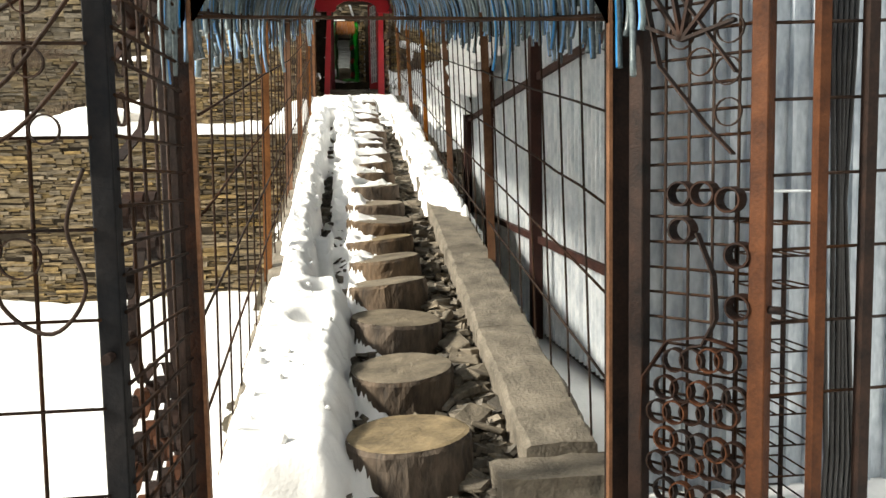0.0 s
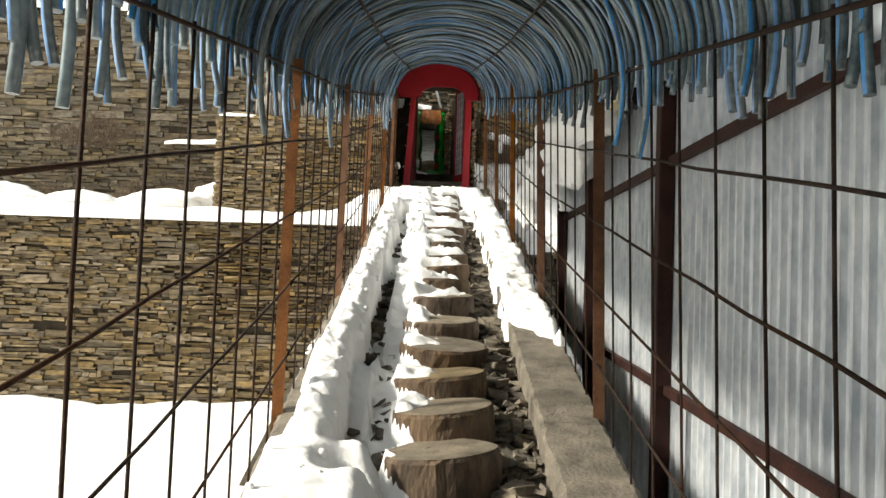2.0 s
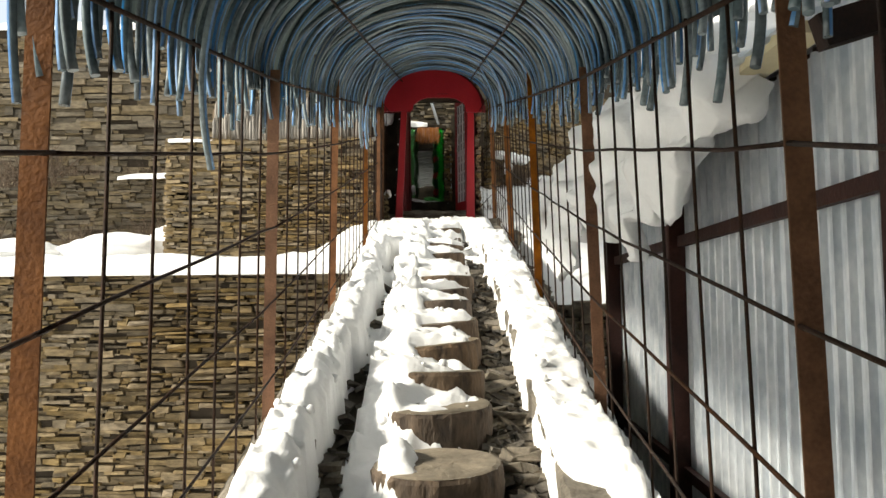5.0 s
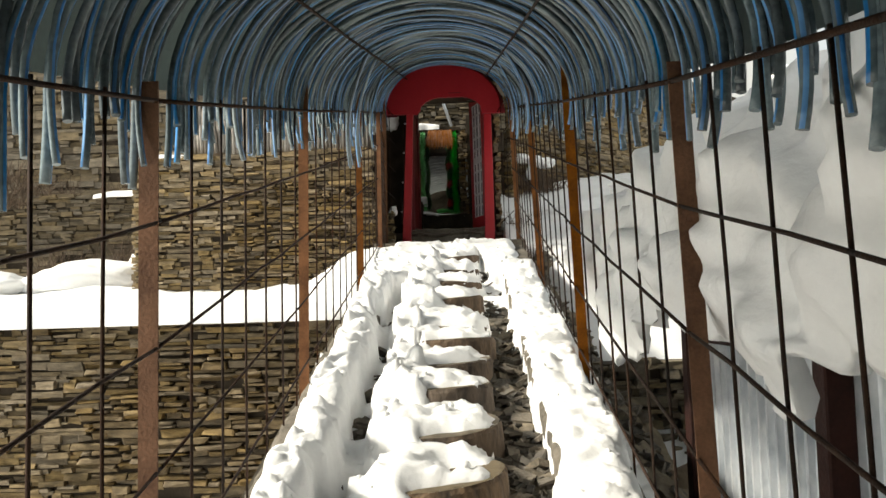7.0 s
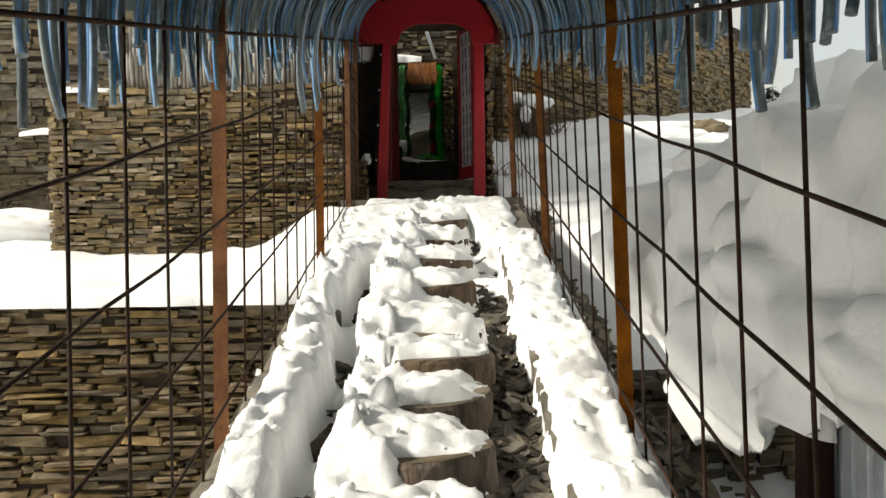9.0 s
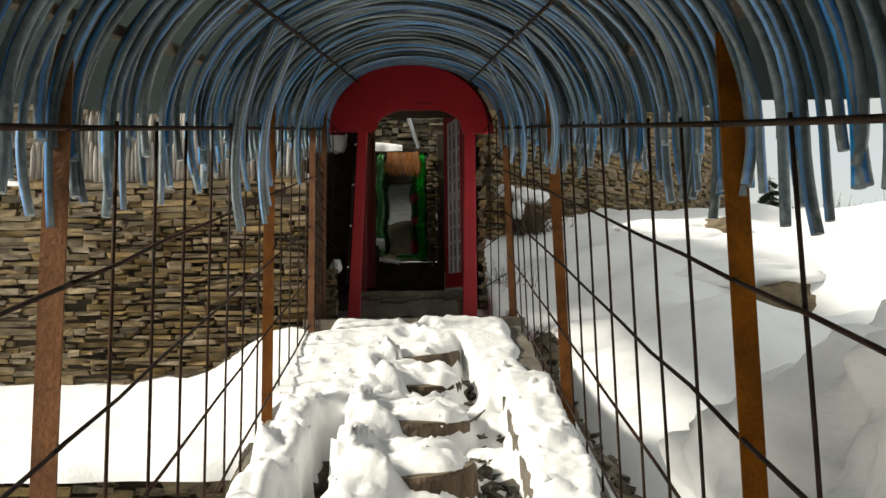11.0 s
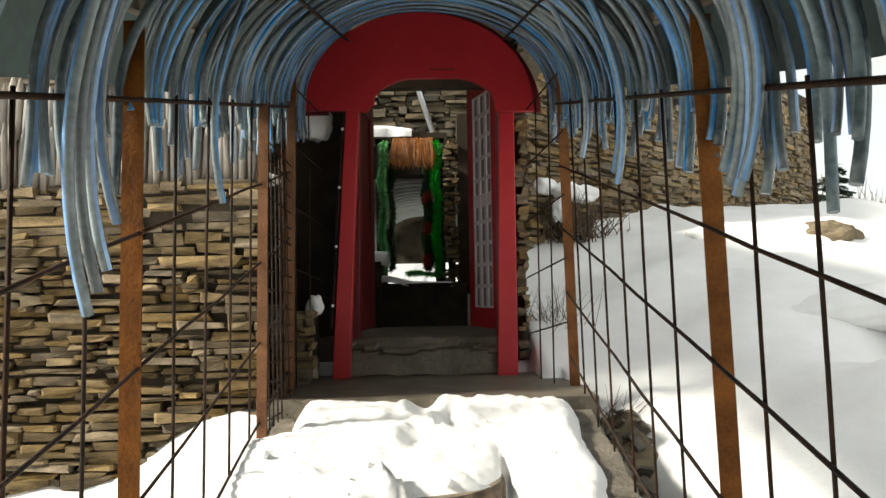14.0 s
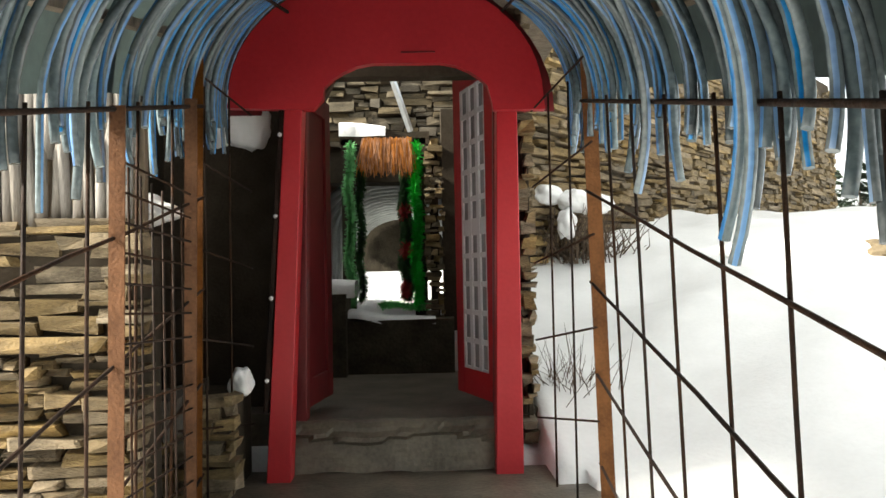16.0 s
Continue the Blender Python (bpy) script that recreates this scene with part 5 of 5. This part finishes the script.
def gate_leaf(hinge, free, seed):
    """An open leaf: two stiles, a ladder of rods and scrap-metal ornaments."""
    t = thing("gate_leaf", "open rusted gate leaf of rods, rings and scrap ornaments", "gate", "gate leaves")
    hx, hy = hinge
    d = Vector((free[0] - hx, free[1] - hy, 0))
    w = d.length
    t.matrix_world = pose(hx, hy, 0, 0, 0, math.degrees(math.atan2(d.y, d.x)))
    r = random.Random(seed)
    for x in (0.03, w):
        bm = bmesh.new()
        box(bm, x - 0.03, x + 0.03, -0.03, 0.03, -3.05, -0.62)
        bmesh.ops.bevel(bm, geom=bm.edges[:], offset=0.004, segments=1, affect="EDGES")
        part("stile", bm, M_BROWN if seed == 2 and x > 0.1 else (M_BLUEBLK if x > 0.1 else M_DARKRUST), t)
    z = -2.98
    while z < -0.7:
        bm = bmesh.new()
        tube(bm, [(0.0, 0.035 * 1, z), (w, 0.035, z + r.uniform(-0.008, 0.008))], 0.006, 5)
        part("cross_rod", bm, M_ROD, t)
        z += 0.095
    for k in range(1, 5):
        bm = bmesh.new()
        x = 0.03 + (w - 0.03) * k / 5
        tube(bm, [(x, 0.025, -3.0), (x, 0.025, -0.65)], 0.006, 5)
        part("upright_rod", bm, M_ROD, t)
    # rings near the foot in staggered rows
    for row in range(6):
        for col in range(5):
            x = 0.12 + col * (w - 0.2) / 4.4 + (row % 2) * 0.03
            z = -2.28 - row * 0.098 + 0.03 * col * (1 - row % 2) * 0.3
            if x < w - 0.05 and not (row == 0 and col == 0):
                bm = bmesh.new()
                ring(bm, (x, -0.01, z), 0.046, 0.006, "y", 0.03)
                part("ring", bm, M_BROWN if (row + col) % 3 == 0 else M_DARKRUST, t)
    for x, z in ((w * 0.42, -1.66), (w * 0.6, -1.66), (w * 0.79, -1.68), (w * 0.43, -1.79), (w * 0.86, -1.87), (w * 0.87, -2.05)):
        bm = bmesh.new()
        ring(bm, (x, -0.01, z), 0.046, 0.007, "y", 0.06)
        part("ring", bm, M_DARKRUST, t)
    for x, z in ((0.15, -0.86), (0.3, -0.9), (w * 0.77, -1.1), (w * 0.75, -1.24), (w * 0.76, -1.38), (0.2, -1.1), (w * 0.55, -1.2)):
        bm = bmesh.new()
        ring(bm, (x, -0.005, z), 0.05, 0.004, "y", 0.012)
        part("thin_ring", bm, M_ROD, t)
    # curved straps and a flower of flat bars
    for pts in ([(0.05, -2.6), (0.06, -2.35), (0.16, -2.2), (0.3, -2.17), (0.46, -2.2)], [(w * 0.55, -1.8), (w * 0.68, -1.95), (w * 0.7, -2.1), (w * 0.6, -2.2), (w * 0.45, -2.22)], [(0.05, -0.9), (0.12, -1.2), (0.3, -1.42), (w - 0.06, -1.56)], [(0.04, -0.75), (0.3, -1.1), (w - 0.05, -1.3)]):
        bm = bmesh.new()
        fine = []
        for a, b in zip(pts, pts[1:]):
            fine += [(a[0] + (b[0] - a[0]) * k / 4, a[1] + (b[1] - a[1]) * k / 4) for k in range(4)]
        for a, b in zip(fine, fine[1:]):
            beam(bm, (a[0], -0.015, a[1]), (b[0], -0.015, b[1]), 0.034, 0.006, (0, 0, 1))
        part("strap", bm, M_DARKRUST, t)
    for ang in (200, 230, 255, 285, 320, 350):
        bm = bmesh.new()
        A = radians(ang)
        beam(bm, (w * 0.42, -0.02, -1.12), (w * 0.42 + 0.2 * math.cos(A), -0.02, -1.12 - 0.26 * math.sin(A)), 0.03, 0.012)
        part("petal_bar", bm, M_DARKRUST, t)
    bm = bmesh.new()
    tube(bm, [(w + 0.02, 0, -2.05), (w + 0.075, 0, -2.05)], 0.014, 8)
    part("latch_pin", bm, M_DARKRUST, t)
    return t


gate_leaf((-0.81, -13.16), (-0.84, -13.87), 1)
gate_leaf((0.87, -13.16), (1.175, -13.55), 2)

# ornamental fence wing left of the gate
wing = thing("fence_wing", "rod fence wing with scrolled wrought ornament beside the gate", "fence")
for k in range(5):
    bm = bmesh.new()
    x = -1.03 - k * 0.24
    tube(bm, [(x + 0.02, -13.9, -0.6), (x, -13.9, -3.1)], 0.006, 5)
    part("upright_rod", bm, M_ROD, wing)
for k in range(8):
    bm = bmesh.new()
    z = -2.43 + 0.24 * k
    tube(bm, [(-0.86, -13.905, z), (-2.2, -13.905, z - 0.005)], 0.005, 5)
    part("cross_rod", bm, M_ROD, wing)
for x, z, rr in ((-0.97, -0.98, 0.035), (-1.0, -1.12, 0.04), (-1.0, -1.28, 0.04), (-0.97, -1.45, 0.04), (-1.13, -1.22, 0.04), (-1.12, -1.36, 0.04), (-1.12, -1.5, 0.038), (-1.15, -1.75, 0.06), (-1.05, -1.78, 0.055)):
    bm = bmesh.new()
    ring(bm, (x, -13.92, z), rr, 0.004, "y", 0.012, 20)
    part("thin_ring", bm, M_ROD, wing)


def scroll(pts, parent, name="scroll_bar", w=0.012):
    fine = []
    n = len(pts)
    for i in range(n - 1):
        p0, p1, p2, p3 = (Vector(pts[max(0, min(n - 1, i + k))]) for k in (-1, 0, 1, 2))
        for k in range(6):
            s = k / 6
            fine.append(0.5 * (2 * p1 + (p2 - p0) * s + (2 * p0 - 5 * p1 + 4 * p2 - p3) * s * s + (3 * p1 - p0 - 3 * p2 + p3) * s ** 3))
    fine.append(Vector(pts[-1]))
    bm = bmesh.new()
    tube(bm, fine, w / 2, 6)
    part(name, bm, M_ROD, parent)


scroll([(-0.88, -13.92, -0.85), (-0.97, -13.92, -1.08), (-1.15, -13.92, -1.2), (-1.26, -13.92, -1.27), (-1.22, -13.92, -1.36), (-1.3, -13.92, -1.4)], wing)
scroll([(-0.88, -13.92, -1.1), (-1.05, -13.92, -1.32), (-1.25, -13.92, -1.48)], wing)
scroll([(-0.88, -13.92, -1.28), (-1.05, -13.92, -1.46), (-1.3, -13.92, -1.58)], wing)
scroll([(-0.88, -13.92, -1.55), (-0.93, -13.92, -1.7), (-0.89, -13.92, -1.87), (-0.98, -13.92, -1.98), (-1.1, -13.92, -1.9), (-1.12, -13.92, -1.72)], wing)

# rods, rack and hoses right of the gate
wing2 = thing("fence_wing", "rusty post and rod fence wing against the metal shed", "fence")
for x, m in ((1.35, M_BROWN), (1.52, M_DARKRUST)):
    bm = bmesh.new()
    box(bm, x - 0.018, x + 0.018, -13.62, -13.58, -3.1, -0.6)
    part("post", bm, m, wing2)
for k in range(9):
    bm = bmesh.new()
    z = -2.35 + 0.25 * k
    tube(bm, [(1.2, -13.56, z), (1.75, -13.56, z + 0.015)], 0.006, 5)
    part("cross_rod", bm, M_ROD, wing2)
rack = thing("wire_rack", "thin metal wire rack standing against the shed", "rack")
for x in (1.32, 1.52):
    for y in (-13.3, -13.1):
        bm = bmesh.new()
        tube(bm, [(x, y, -3.1), (x, y, -1.66)], 0.01, 6)
        part("leg", bm, M_DARKRUST, rack)
for k in range(12):
    bm = bmesh.new()
    z = -1.66 - k * 0.12
    for a, b in (((1.31, -13.31), (1.53, -13.31)), ((1.53, -13.31), (1.53, -13.09)), ((1.53, -13.09), (1.31, -13.09)), ((1.31, -13.09), (1.31, -13.31)), ((1.38, -13.31), (1.38, -13.09)), ((1.46, -13.31), (1.46, -13.09))):
        tube(bm, [(*a, z), (*b, z)], 0.004, 5)
    part("shelf", bm, M_SHEET if k == 0 else M_ROD, rack)
coil = thing("hanging_hoses", "bundle of black hoses hanging by the shed wall", "hose")
for k in range(6):
    bm = bmesh.new()
    x = 1.44 + 0.02 * k
    tube(bm, [(x, -13.5, -0.6), (x - 0.01, -13.5, -1.2), (x + 0.02 * math.sin(k), -13.48, -1.7), (x + 0.02, -13.5, -2.6), (x, -13.5, -3.08)], 0.009, 6)
    part("hose", bm, M_BLACK, coil)


# unseen plank wall added behind the start, darkening reflections in the shed sheet
house = thing("unseen_plank_wall", "added unseen plank wall that darkens the shed's reflections", "house")
hr = random.Random(3)
x = -3.0
while x < 5.0:
    bm = bmesh.new()
    w = hr.uniform(0.14, 0.2)
    box(bm, x, x + w - 0.008, -18.6 + hr.uniform(0, 0.012), -18.5, -3.3, 0.2)
    part("plank", bm, M_WOOD, house)
    x += w
bm = bmesh.new()
box(bm, -3.4, 5.4, -18.9, -17.6, 0.2, 0.32)
part("roof_edge", bm, M_DARKRUST, house)

# strip of earth and dead stalks between kerb and snow on the right
def strip_z(x, y):
    return path_z(y) - 0.16 - 0.9 * (x - 0.87) + 0.05 * fbm(x, y, 3, 3) + 0.03 * N(x, y, 5, 11) + 0.30 * sstep(-1.8, -0.6, y) * sstep(0.9, 1.2, x)


tagged(sheet("debris_strip", steps_of(0.875, 1.42, 0.045), steps_of(-6.1, -0.55, 0.045), strip_z, M_DRYGRASS), "dark earth and dead stalks under the fence", "earth", kind="stuff")
bm = bmesh.new()
for i in range(420):
    y = hr.uniform(-6.0, -0.6)
    x = 0.88 + 0.45 * hr.random() ** 1.4
    s = hr.uniform(0.015, 0.055)
    m = pose(x, y, strip_z(x, y) + 0.01, hr.uniform(-30, 30), hr.uniform(10, 50), hr.uniform(0, 360))
    for v in box(bm, -s, s, -s * 0.7, s * 0.7, -s * 0.25, s * 0.25, s * 0.15, hr):
        v.co = m @ v.co
tagged(link("shale_rubble", bm, M_RUBBLE), "loose shale on the earth below the fence", "rubble", kind="stuff")

# planting on the slope -------------------------------------------------
def brush(c, size, seed, n=70, label="tangle of bare brown twigs", r0=0.004):
    r = random.Random(seed)
    bm = bmesh.new()
    for i in range(n):
        p = Vector((c[0] + r.gauss(0, size * 0.3), c[1] + r.gauss(0, size * 0.2), c[2]))
        d = Vector((r.gauss(0, 0.6), r.gauss(0, 0.5), 1)).normalized()
        ln = size * r.uniform(0.4, 1.1)
        mid = p + d * ln * 0.5 + Vector((r.gauss(0, 0.05), r.gauss(0, 0.05), 0)) * size
        tube(bm, [p, mid, p + d * ln], r0, 4, caps=False, radii=[r0, r0 * 0.8, r0 * 0.3])
    return tagged(link("brush", bm, M_BRUSH), label, "shrub", "bare shrubs")


brush((1.5, 3.15, 1.0), 0.6, 1, 160, "brown leafless brush growing against the slate wall", 0.007)
for i, (c, s) in enumerate((((1.2, 3.0, 1.58), (0.13, 0.1, 0.10)), ((1.42, 2.95, 1.52), (0.14, 0.1, 0.11)), ((1.62, 3.05, 1.5), (0.16, 0.1, 0.10)), ((1.35, 2.9, 1.32), (0.08, 0.08, 0.14)))):
    snow_lump(c, s, 20 + i, "clump of snow caught in the brush by the wall")
brush((0.93, 0.7, 0.2), 0.4, 2, 70, "dry stalks pushing up beside the door post", 0.003)
brush((1.0, -0.6, -0.25), 0.25, 3, 60, "dead leaves and stalks at the fence foot", 0.003)
for i in range(7):
    brush((11 + i * 0.9, 14.5 + (i % 3), 1.7), 1.5, 30 + i, 60, "leafless shrub standing in the snow", 0.012)


for i, (c, s) in enumerate((((-5.2, 1.2, -0.25), (0.9, 0.5, 0.28)), ((-6.8, 0.9, -0.3), (0.8, 0.5, 0.22)), ((-4.3, 1.5, -0.1), (0.5, 0.4, 0.3)), ((-8.6, 1.3, -0.25), (1.0, 0.5, 0.3)))):
    snow_lump(c, s, 50 + i, "drift of snow against the old terrace wall")
for i, (x, z) in enumerate(((-4.9, 0.0), (-6.0, -0.1), (-7.6, -0.1), (-5.4, 1.1), (-6.6, 1.15), (-8.2, 1.15))):
    brush((x, 1.7 if z < 0.5 else 3.0, z - 0.1), 0.6, 60 + i, 90, "dark leafless bush on the terrace", 0.006)


def bank(c, s, seed, label):
    bm = bmesh.new()
    bmesh.ops.create_icosphere(bm, subdivisions=4, radius=1)
    for v in bm.verts:
        k = 1 + 0.3 * fbm(v.co.x + seed, v.co.y, v.co.z, 1.6, 4)
        v.co = Vector((v.co.x * s[0] * k + c[0], v.co.y * s[1] * k + c[1], v.co.z * s[2] * k + c[2]))
    return tagged(link("earth_bank", bm, M_DRYGRASS), label, "bank", kind="stuff")


for i in range(5):
    brush((-7.4 + 0.22 * i, 1.85, 0.9 + 0.2 * (i % 3)), 0.5, 80 + i, 60, "dark leafless bush on the terrace bank", 0.006)
bank((3.6, 0.3, -0.12), (0.62, 0.3, 0.38), 2, "dry grassy bank showing under the snow edge")
bank((3.85, 2.5, 0.98), (0.3, 0.25, 0.16), 5, "tuft of dry grass showing through the snow")
snow_lump((3.3, 0.6, 0.34), (0.8, 0.45, 0.17), 31, "overhanging lip of snow on the grassy bank")
snow_lump((3.4, 2.7, 0.98), (0.8, 0.45, 0.2), 32, "snow drift on the slope below the slate wall")


def fir(c, h, seed):
    t = thing("fir_tree", "thin snowy fir with drooping branches", "tree", "trees beyond the wall")
    t.location = c
    r = random.Random(seed)
    bm = bmesh.new()
    tube(bm, [(0, 0, 0), (0.03, 0, h * 0.5), (0, 0, h)], 0.1, 7, radii=[0.09 * h / 4, 0.05 * h / 4, 0.008])
    part("trunk", bm, M_WOOD, t)
    bm = bmesh.new()
    for i in range(90):
        z = h * (0.12 + 0.86 * r.random())
        ln = (h - z) * 0.34 * r.uniform(0.6, 1.1) + 0.1
        a = r.uniform(0, math.tau)
        d = Vector((math.cos(a), math.sin(a), -0.25))
        for k in range(9):
            p = Vector((0, 0, z)) + d * ln * (k + 1) / 9
            for s in (-1, 1):
                q = Vector((-d.y, d.x, 0)) * s * 0.16 * (1 - k / 11) + Vector((r.gauss(0, 0.03), r.gauss(0, 0.03), -0.07))
                o = Vector((0, 0, 0.02))
                bm.faces.new([bm.verts.new(v) for v in (p, p + d * 0.05 + q * 0.5 + o, p + q)])
    part("crown", bm, M_FIR, t)
    return t


fir((8.1, 10.6, 1.3), 1.7, 1)
fir((10.2, 15.5, 1.5), 1.9, 2)
